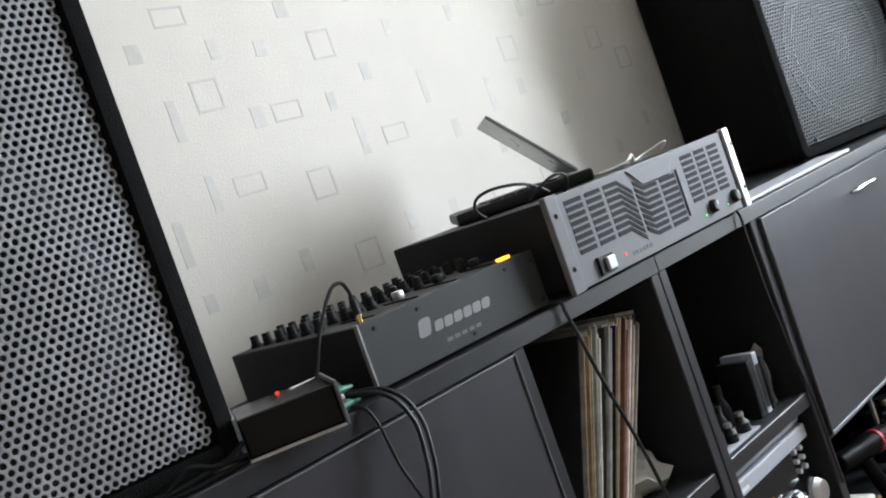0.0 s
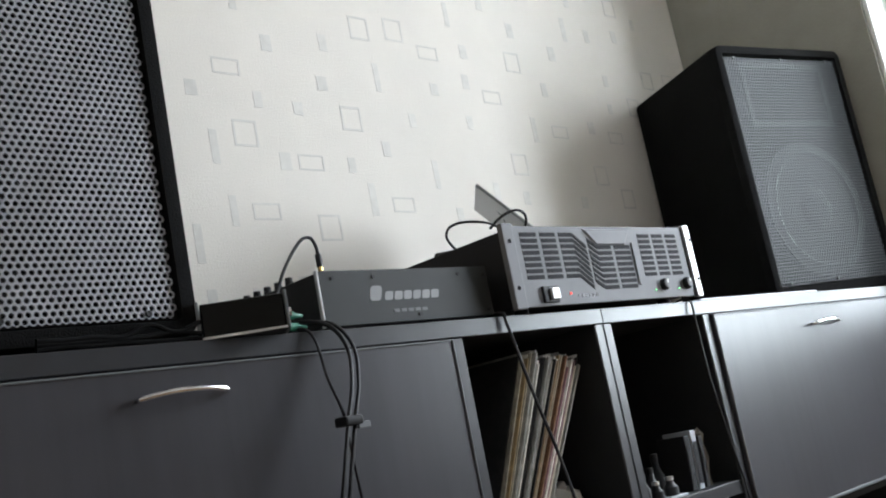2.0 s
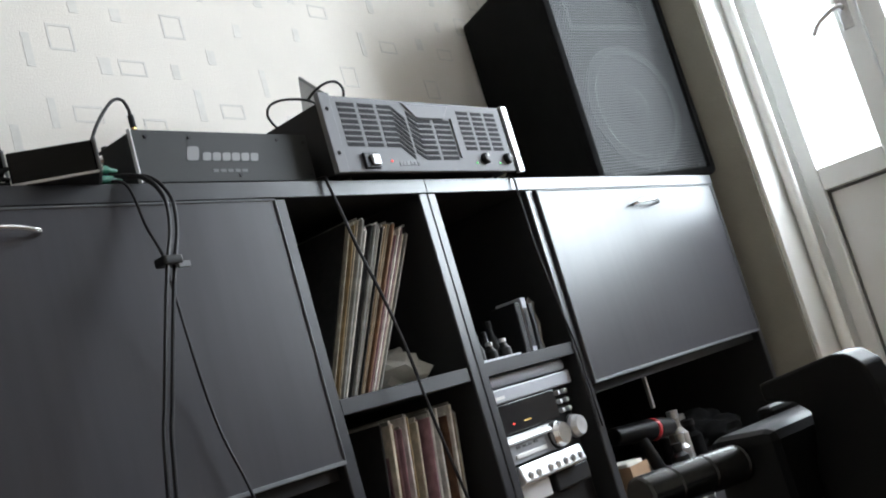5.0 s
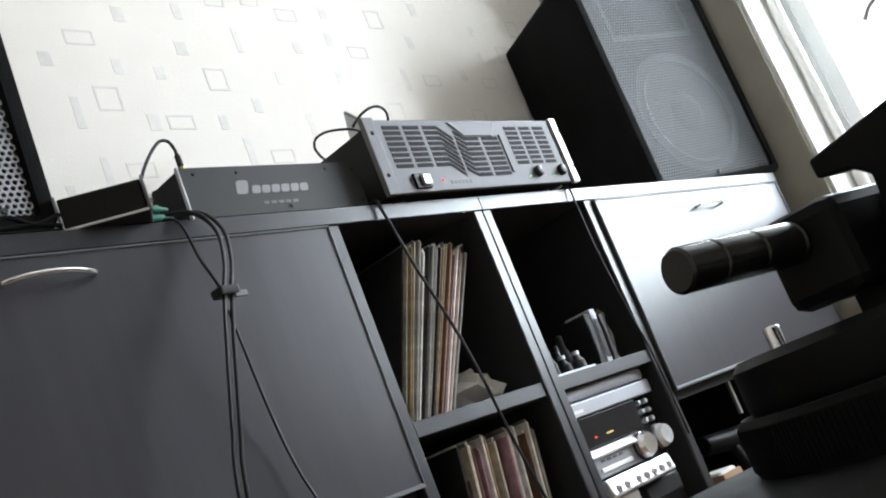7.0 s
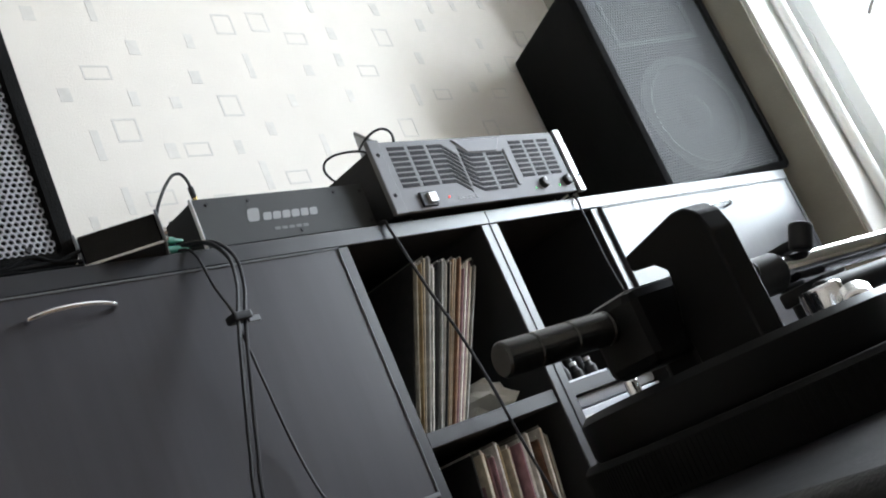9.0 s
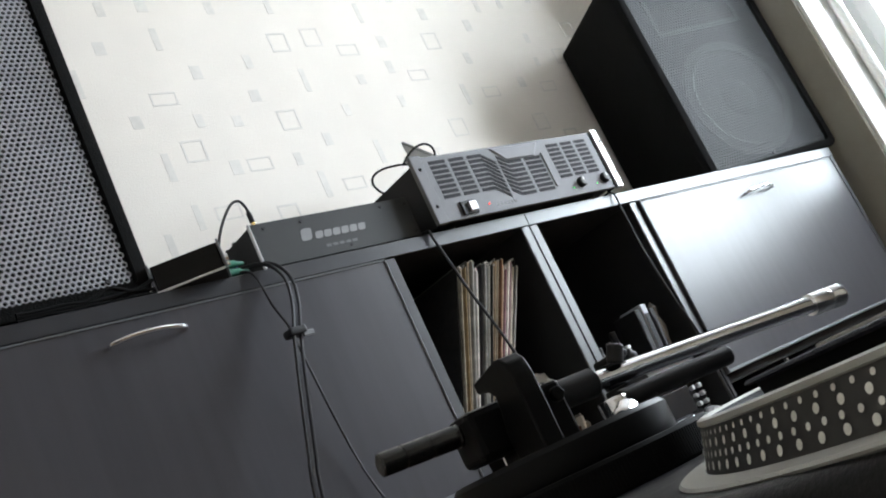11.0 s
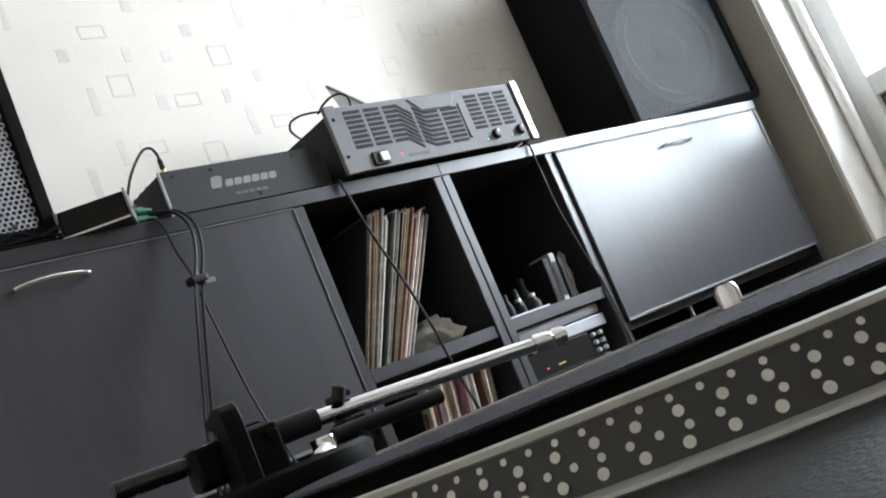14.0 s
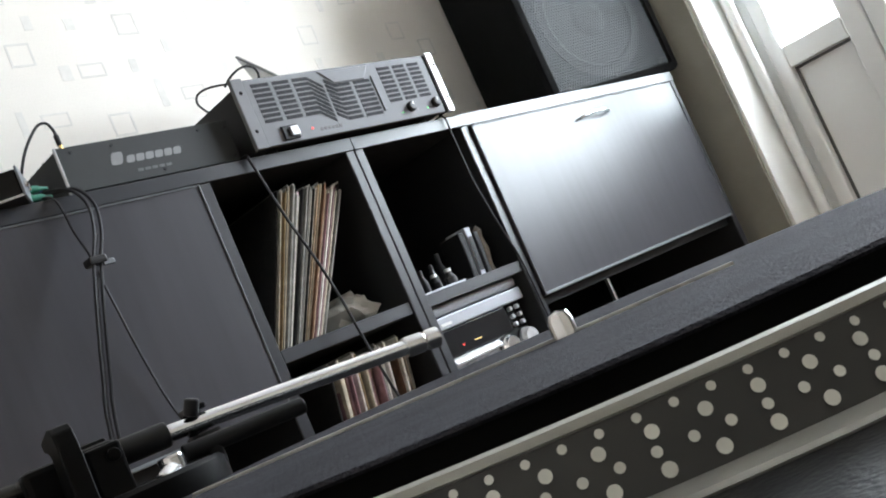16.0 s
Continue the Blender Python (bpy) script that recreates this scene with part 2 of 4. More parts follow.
def tube(points, r, seg=8, n=10, bm=None):
    """A round cable or rod along a smooth line."""
    bm = bm or bmesh.new()
    line = spline(points, n)
    rings, side = [], None
    for i, p in enumerate(line):
        d = (line[min(i + 1, len(line) - 1)] - line[max(i - 1, 0)]).normalized()
        side = (side - d * side.dot(d)).normalized() if side else d.orthogonal().normalized()
        up = d.cross(side)
        rings.append([bm.verts.new(p + r * (math.cos(2 * math.pi * k / seg) * side + math.sin(2 * math.pi * k / seg) * up)) for k in range(seg)])
    for a, b in zip(rings, rings[1:]):
        for k in range(seg):
            bm.faces.new((a[k], a[(k + 1) % seg], b[(k + 1) % seg], b[k]))
    bm.faces.new(rings[0][::-1])
    bm.faces.new(rings[-1])
    return bm


def prism(bm, outline, z0, z1, bevel=0.0):
    """A solid with that outline in x and y."""
    lo = [bm.verts.new((x, y, z0)) for x, y in outline]
    hi = [bm.verts.new((x, y, z1)) for x, y in outline]
    fs = [bm.faces.new(lo[::-1]), bm.faces.new(hi)]
    n = len(outline)
    fs += [bm.faces.new((lo[i], lo[(i + 1) % n], hi[(i + 1) % n], hi[i])) for i in range(n)]
    bmesh.ops.recalc_face_normals(bm, faces=fs)
    if bevel:
        bmesh.ops.bevel(bm, geom=list({e for f in fs for e in f.edges}), offset=bevel, segments=3, profile=0.5, affect="EDGES")
    return bm


# ---- the room ----
TOP = 1.197          # top of the cabinets
WALL_Y = 0.465       # wallpapered wall
EAST_X = 1.265       # wall with the balcony door
JAMB_Y = -0.075      # where the opening begins
SOUTH_Y, WEST_X, HIGH = -3.4, -2.7, 2.65

structure("floor", boxed(WEST_X - 0.2, EAST_X + 0.5, SOUTH_Y - 0.2, WALL_Y + 0.2, -0.1, 0), FLOOR, "brown laminate floor of the room", "floor")
structure("ceiling", boxed(WEST_X - 0.2, EAST_X + 0.5, SOUTH_Y - 0.2, WALL_Y + 0.2, HIGH, HIGH + 0.1), CEILING, "plain white ceiling", "ceiling")
wall_north = structure("wall_north", boxed(WEST_X - 0.2, EAST_X + 0.35, WALL_Y, WALL_Y + 0.2, 0, HIGH), WALLPAPER, "cream wallpaper with small grey rectangles", "wall")
structure("wall_west", boxed(WEST_X - 0.2, WEST_X, SOUTH_Y, WALL_Y, 0, HIGH), WALL_PLAIN, "plain beige side wall", "wall")
structure("wall_south", boxed(WEST_X - 0.2, EAST_X + 0.35, SOUTH_Y - 0.2, SOUTH_Y, 0, HIGH), WALL_PLAIN, "plain beige wall behind the camera", "wall")
bm = bmesh.new()
END_Y = -1.6
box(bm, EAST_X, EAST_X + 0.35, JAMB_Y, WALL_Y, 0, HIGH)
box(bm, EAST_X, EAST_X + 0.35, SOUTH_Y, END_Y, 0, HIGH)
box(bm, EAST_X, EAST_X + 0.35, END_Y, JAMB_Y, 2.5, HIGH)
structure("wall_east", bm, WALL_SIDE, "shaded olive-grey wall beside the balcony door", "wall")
bm = bmesh.new()
box(bm, EAST_X + 0.012, EAST_X + 0.34, JAMB_Y - 0.012, JAMB_Y, 0.42, 2.5, 0.002)
structure("reveal", bm, REVEAL, "white plastered window reveal in daylight", "window reveal")

# printed motifs of the wallpaper: plain bars, tall bars, outlined squares and outlined oblongs
MOTIFS = (("O", -0.05, 1.70), ("O", -0.31, 1.65), ("O", -0.15, 1.47), ("O", 0.49, 1.89), ("R", -0.17, 1.60), ("R", -0.29, 1.50), ("R", 0.05, 1.52),
          ("R", 0.39, 1.79), ("T", -0.38, 1.62), ("F", -0.18, 1.71), ("T", 0.16, 1.59), ("T", -0.03, 1.53), ("T", -0.36, 1.50), ("T", 0.04, 1.80),
          ("T", -0.44, 1.44), ("T", 0.52, 1.72), ("F", 0.31, 1.82), ("F", -0.23, 1.60), ("F", -0.41, 1.73), ("F", 0.03, 1.64), ("F", -0.07, 1.60),
          ("F", -0.11, 1.77), ("F", -0.09, 1.86), ("F", 0.12, 1.71), ("F", -0.27, 1.72), ("F", 0.59, 1.83), ("F", -0.23, 1.84), ("R", -0.33, 1.78))
bars, lines = bmesh.new(), bmesh.new()
rng = random.Random(4)
placed = list(MOTIFS)
for ix in range(-8, 13):
    for iz in range(0, 14):
        x, z = ix * 0.105 + rng.uniform(-0.03, 0.03), 1.24 + iz * 0.095 + rng.uniform(-0.03, 0.03)
        k = rng.choice("FFTTORF")
        if x > EAST_X - 0.06 or x < -1.1:
            continue
        if all(abs(x - u) > 0.085 or abs(z - w) > 0.075 for _, u, w in placed):
            placed.append((k, x, z))
for k, x, z in placed:
    y1, y0 = WALL_Y, WALL_Y - 0.0006
    if k == "F":
        w, h = rng.uniform(0.009, 0.013), rng.uniform(0.013, 0.019)
        box(bars, x - w, x + w, y0, y1, z - h, z + h)
    elif k == "T":
        w, h = rng.uniform(0.007, 0.010), rng.uniform(0.028, 0.036)
        box(bars, x - w, x + w, y0, y1, z - h, z + h)
    else:
        w, h = (0.026, 0.026) if k == "O" else (0.030, 0.016)
        e = 0.0042 if k == "O" else 0.0034
        box(lines, x - w, x + w, y0, y1, z + h - e, z + h)
        box(lines, x - w, x + w, y0, y1, z - h, z - h + e)
        box(lines, x - w, x - w + e, y0, y1, z - h + e, z + h - e)
        box(lines, x + w - e, x + w, y0, y1, z - h + e, z + h - e)
part("printed_bars", bars, MOTIF_GREY, wall_north, smooth=False)["kind"] = "stuff"
part("printed_outlines", lines, MOTIF_LINE, wall_north, smooth=False)["kind"] = "stuff"


def balcony_door():
    """Glazed balcony door: fixed frame, sash with pane above and solid panel below."""
    ob = tagged(new("window_1"), "white plastic balcony door with bright glass over a solid panel", "balcony door", kind="structure")
    x0, x1 = EAST_X + 0.235, EAST_X + 0.30
    mid = 1.115
    y = JAMB_Y - 0.013
    part("frame", boxed(x0, x1, y - 0.03, y, 0.05, 2.5, 0.004), PVC, ob)
    a, b = y - 0.032, y - 0.315
    sash = bmesh.new()
    box(sash, x0 - 0.018, x1, a - 0.045, a, 0.08, 2.48, 0.005)
    box(sash, x0 - 0.018, x1, b, b + 0.06, 0.08, 2.48, 0.005)
    for z0, z1 in ((0.08, 0.17), (mid - 0.028, mid + 0.035), (2.4, 2.48)):
        box(sash, x0 - 0.017, x1, b + 0.06, a - 0.045, z0, z1, 0.004)
    s = part("sash", sash, PVC, ob)
    p = part("pane", boxed(x0 + 0.02, x0 + 0.026, b + 0.055, a - 0.04, mid + 0.03, 2.405), GLASS, s)
    p.visible_shadow = False
    part("panel", boxed(x0 + 0.012, x0 + 0.03, b + 0.055, a - 0.04, 0.165, mid - 0.022, 0.003), PVC, s)
    g = bmesh.new()
    box(g, x0 + 0.004, x0 + 0.011, a - 0.052, a - 0.046, 0.17, mid - 0.030)
    box(g, x0 + 0.004, x0 + 0.011, b + 0.062, a - 0.052, mid - 0.037, mid - 0.030)
    part("gasket", g, GASKET, s)
    hb = tube([(x0 - 0.018, b + 0.03, 1.53), (x0 - 0.055, b + 0.03, 1.53), (x0 - 0.058, b + 0.05, 1.528), (x0 - 0.058, b + 0.09, 1.51), (x0 - 0.056, b + 0.115, 1.485)], 0.007)
    box(hb, x0 - 0.026, x0 - 0.018, b + 0.015, b + 0.045, 1.47, 1.57, 0.003)
    part("handle", hb, STEEL, s, "grey metal door handle")
    # fixed window beside the leaf
    part("frame", boxed(x0 - 0.012, x1, b - 0.06, b - 0.004, 0.05, 2.5, 0.004), PVC, ob)
    q = part("pane", boxed(x0 + 0.02, x0 + 0.026, END_Y + 0.05, b - 0.06, 1.10, 2.4), GLASS, ob)
    q.visible_shadow = False
    part("frame", boxed(x0, x1, END_Y, END_Y + 0.06, 0.05, 2.5, 0.004), PVC, ob)
    part("lower_panel", boxed(x0, x1, END_Y + 0.06, b - 0.06, 0.05, 1.10, 0.004), PVC, ob)
    part("frame", boxed(x0, x1, END_Y + 0.06, b - 0.06, 2.4, 2.5, 0.004), PVC, ob)
    return ob


balcony_door()
structure("backdrop", boxed(5.0, 5.05, -9.0, 7.0, -1.0, 7.0), glow("overcast_daylight", (0.93, 0.97, 1.0), 3.0), "bright white daylight outside the balcony", "backdrop")
pipe = thing("heating_pipe", "white enamelled heating pipe standing in the window reveal", "pipe")
part("riser", cyled((EAST_X + 0.155, JAMB_Y - 0.032, 0.60), (EAST_X + 0.155, JAMB_Y - 0.032, 2.49), 0.0165, bevel=0.006), PIPE, pipe)
part("bracket", boxed(EAST_X + 0.145, EAST_X + 0.165, JAMB_Y - 0.02, JAMB_Y - 0.012, 1.62, 1.64, 0.002), PIPE, pipe)

# ---- the cabinets ----


def bow_handle(parent, x0, x1, z, y):
    bm = tube([(x0 + 0.004, y, z - 0.004), (x0 + 0.006, y - 0.012, z - 0.003), (x0 + 0.03, y - 0.018, z), ((x0 + x1) / 2, y - 0.020, z + 0.001),
               (x1 - 0.03, y - 0.018, z), (x1 - 0.006, y - 0.012, z - 0.003), (x1 - 0.004, y, z - 0.004)], 0.0031, seg=10)
    return part("handle", bm, CHROME, parent, "bowed chrome handle")


def panel_door(name, parent, x0, x1, z0, z1, label):
    d = part(name, boxed(x0 + 0.002, x1 - 0.002, -0.006, 0.012, z0, z1 - 0.002, 0.0015), DOOR, parent, label)
    e = bmesh.new()
    box(e, x0 + 0.002, x1 - 0.002, -0.0085, -0.006, z1 - 0.0045, z1 - 0.002, 0.0008, 1)
    box(e, x0 + 0.002, x1 - 0.002, -0.0085, -0.006, z0, z0 + 0.006, 0.0008, 1)
    box(e, x0 + 0.002, x0 + 0.0045, -0.0085, -0.006, z0 + 0.006, z1 - 0.0045, 0.0008, 1)
    box(e, x1 - 0.0045, x1 - 0.002, -0.0085, -0.006, z0 + 0.006, z1 - 0.0045, 0.0008, 1)
    part("edge_band", e, EDGE, d, "pale grey edge band")
    return d


def cabinet(label, x0, x1, split, door_side):
    """A wall unit with an open column and a door column."""
    ob = thing("cabinet", label, "cabinet", "wall units")
    back = 0.43
    part("top_panel", boxed(x0, x1, -0.002, back, 1.171, TOP, 0.0015), CARCASS, ob)
    part("front_edge", boxed(x0, x1, -0.0045, -0.0022, 1.1715, TOP - 0.0005, 0.0008, 1), FRONT, ob, "grey front edge")
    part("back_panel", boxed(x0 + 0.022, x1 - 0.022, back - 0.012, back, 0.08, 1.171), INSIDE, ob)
    part("bottom_panel", boxed(x0 + 0.022, x1 - 0.022, 0.0, back - 0.012, 0.06, 0.083, 0.001), CARCASS, ob)
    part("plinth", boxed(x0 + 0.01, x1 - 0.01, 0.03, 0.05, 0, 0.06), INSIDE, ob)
    for a in (x0, x1 - 0.022):
        part("side_panel", boxed(a + 0.0004, a + 0.0216, 0.0, back, 0, 1.171, 0.0015), CARCASS, ob)
        part("front_edge", boxed(a + 0.0012, a + 0.0208, -0.0024, -0.0002, 0.002, 1.1705, 0.0008, 1), FRONT, ob, "grey front edge")
    part("front_edge", boxed(split - 0.0112, split + 0.0112, -0.0004, 0.0018, 0.085, 1.1705, 0.0008, 1), FRONT, ob, "grey front edge")
    part("partition", boxed(split - 0.012, split + 0.012, 0.002, back - 0.012, 0.083, 1.171, 0.0015), CARCASS, ob)
    dx0, dx1 = (x0 + 0.022, split - 0.012) if door_side < 0 else (split + 0.012, x1 - 0.022)
    ox0, ox1 = (split + 0.012, x1 - 0.022) if door_side < 0 else (x0 + 0.022, split - 0.012)
    for z in (0.868, 0.546, 0.31):
        part("shelf", boxed(ox0, ox1, 0.004 if z > 0.8 else 0.01, back - 0.012, z - 0.024, z, 0.0015), CARCASS, ob)
        part("front_edge", boxed(ox0 + 0.0005, ox1 - 0.0005, 0.0012 if z > 0.8 else 0.0072, 0.0038 if z > 0.8 else 0.0098, z - 0.0235, z - 0.0005, 0.0008, 1), FRONT, ob, "grey front edge")
    for z in (0.78, 0.548):
        part("shelf", boxed(dx0, dx1, 0.016, back - 0.012, z - 0.02, z, 0.0015), CARCASS, ob)
    d = panel_door("flap_door", ob, dx0, dx1, 0.779, 1.171, "graphite flap door with satin sheen")
    h0, h1 = (-0.838, -0.722) if door_side < 0 else (0.69, 0.808)
    bow_handle(d, h0, h1, 1.139 if door_side < 0 else 1.131, -0.006)
    low = panel_door("drawer_front", ob, dx0, dx1, 0.09, 0.546, "graphite lower front")
    bow_handle(low, dx1 - 0.21, dx1 - 0.09, 0.512, -0.006)
    return ob


cabinet("dark graphite wall unit with flap door and record shelves", -1.185, -0.0005, -0.336, -1)
cabinet("dark graphite wall unit with glossy flap door and stereo shelf", 0.0005, 1.163, 0.315, 1)
stay = thing("flap_stay", "short metal flap stay hanging under the flap door", "flap stay")
part("rod", boxed(0.604, 0.612, 0.045, 0.053, 0.69, 0.76, 0.001), STEEL, stay)

# ---- loudspeakers ----


def perforated(w, h, pitch, hole, m, material):
    """A sheet of hexagonal cells, each with a round punched hole; a plate w by h in x and z."""
    verts, faces = [], []
    dz = pitch * math.sqrt(3) / 2
    rows, cols = int(h / dz), int(w / pitch)
    turns = [math.pi / 6 + k * math.pi / 6 for k in range(12)]
    reach = [pitch / math.sqrt(3) if k % 2 == 0 else pitch / 2 for k in range(12)]
    for r in range(rows):
        for c in range(cols):
            cx = (c + 0.5 * (r % 2)) * pitch - w / 2 + pitch * 0.4
            cz = r * dz - h / 2 + dz * 0.6
            n = len(verts)
            verts += [(cx + d * math.cos(a), 0, cz + d * math.sin(a)) for a, d in zip(turns, reach)]
            verts += [(cx + hole * math.cos(a), 0.0002, cz + hole * math.sin(a)) for a in turns]
            verts += [(cx + hole * 0.93 * math.cos(a), 0.0014, cz + hole * 0.93 * math.sin(a)) for a in turns]
            for k in range(12):
                j = (k + 1) % 12
                faces.append((n + k, n + j, n + 12 + j, n + 12 + k))
                faces.append((n + 12 + k, n + 12 + j, n + 24 + j, n + 24 + k))
    me = bpy.data.meshes.new("grille")
    me.from_pydata([tuple(m @ Vector(v)) for v in verts], [], faces)
    me.materials.append(material)
    me.update()
    return me


def loudspeaker(label, m, grille, words):
    """Front face in the plane y = 0 of its own, right front foot at the origin, 0.45 wide, tapering to the back."""
    ob = thing("loudspeaker", label, "loudspeaker", "pair of loudspeakers", m)
    w, h, d = 0.452, 0.618, 0.375
    outline = [(-w, 0), (0, 0), (-0.085, d), (-w + 0.085, d)]
    rim = 0.02
    bm = prism(bmesh.new(), [(-w, 0.012), (0, 0.012), (-0.085, d), (-w + 0.085, d)], 0.0, h)
    deep = [e for e in bm.edges if abs(e.verts[0].co.y - e.verts[1].co.y) > 0.2]
    bmesh.ops.bevel(bm, geom=deep, offset=0.018, segments=4, profile=0.5, affect="EDGES")
    part("body", bm, CARPET, ob)
    fr = bmesh.new()
    rings = []
    for y, inset, rad in ((0.0118, 0.0, 0.02), (-0.006, 0.0, 0.02), (-0.009, 0.0012, 0.019), (-0.010, 0.004, 0.017), (-0.010, rim, 0.006), (0.0118, rim, 0.006)):
        ring = []
        for cx, cz, start in ((-inset - rad, h - inset - rad, 0), (-w + inset + rad, h - inset - rad, 90), (-w + inset + rad, inset + rad, 180), (-inset - rad, inset + rad, 270)):
            for k in range(6):
                t = radians(start + 18 * k)
                ring.append(fr.verts.new((cx + rad * math.cos(t), y, cz + rad * math.sin(t))))
        rings.append(ring)
    for p, q in zip(rings, rings[1:]):
        for i in range(len(p)):
            j = (i + 1) % len(p)
            fr.faces.new((p[i], p[j], q[j], q[i]))
    bmesh.ops.recalc_face_normals(fr, faces=fr.faces[:])
    part("front_frame", fr, CARPET, ob)
    part("baffle", boxed(-w + rim, -rim, 0.004, 0.0125, 0.024, h - 0.024), FOAM, ob)
    c = (-w / 2, 0.205)
    tilt = Matrix.Translation((c[0], 0.0035, c[1])) @ Matrix.Rotation(radians(90), 4, "X")
    woofer = part("woofer", lathe([(0.168, 0.0), (0.168, 0.003), (0.150, 0.003), (0.142, 0.0055), (0.134, 0.002), (0.055, 0.0006), (0.05, 0.003), (0.03, 0.0052), (0.0, 0.006)], 56, tilt), CONE, ob, "dark paper woofer behind the grille")
    hb = bmesh.new()
    box(hb, c[0] - 0.15, c[0] + 0.15, 0.0002, 0.004, 0.415, 0.432, 0.001)
    box(hb, c[0] - 0.15, c[0] + 0.15, 0.0002, 0.004, 0.565, 0.58, 0.001)
    box(hb, c[0] - 0.15, c[0] - 0.135, 0.0002, 0.004, 0.432, 0.565, 0.001)
    box(hb, c[0] + 0.135, c[0] + 0.15, 0.0002, 0.004, 0.432, 0.565, 0.001)
    part("horn", hb, HORN, ob, "grey horn surround")
    me = perforated(w - 2 * rim, h - 0.048, 0.0088, 0.0031, Matrix.Translation((-w / 2, -0.004, h / 2)), grille)
    g = new("grille", me)
    g.parent, g["label"] = ob, words
    for x in (-w + 0.06, -0.06, -w / 2):
        for z in (0.03, h - 0.03):
            part("screw", cyled((x, -0.0045, z), (x, -0.0075, z), 0.0038, seg=10), HORN, g)
    for x, y in ((-w + 0.05, 0.05), (-0.05, 0.05), (-w + 0.12, d - 0.05), (-0.12, d - 0.05)):
        part("foot", cyled((x, y, -0.008), (x, y, 0.003), 0.014, seg=12), RUBBER, ob)
    return ob


loudspeaker("black stage loudspeaker with bright perforated grille on the cabinet", pose(-0.732, 0.024, TOP + 0.008), GRILLE_LIT, "bright worn perforated steel grille")
loudspeaker("black stage loudspeaker with dark grille beside the balcony door", pose(1.238, 0.012, TOP + 0.008, 0, 0, -12.8), GRILLE_SHADED, "dark painted perforated grille")
sheet = thing("flat_case", "slim grey plastic case lying under the loudspeaker", "case")
part("shell", boxed(0.33, 0.80, 0.012, 0.085, TOP, TOP + 0.006, 0.002), STEREO_TOP, sheet)

# ---- gear on the cabinets ----


def knob(bm, x, y, z, r, h):
    cyl(bm, (x, y, z), (x, y, z + h * 0.35), r, seg=14)
    cyl(bm, (x, y, z + h * 0.35), (x, y, z + h), r * 0.78, r * 0.68, seg=14)
    return bm


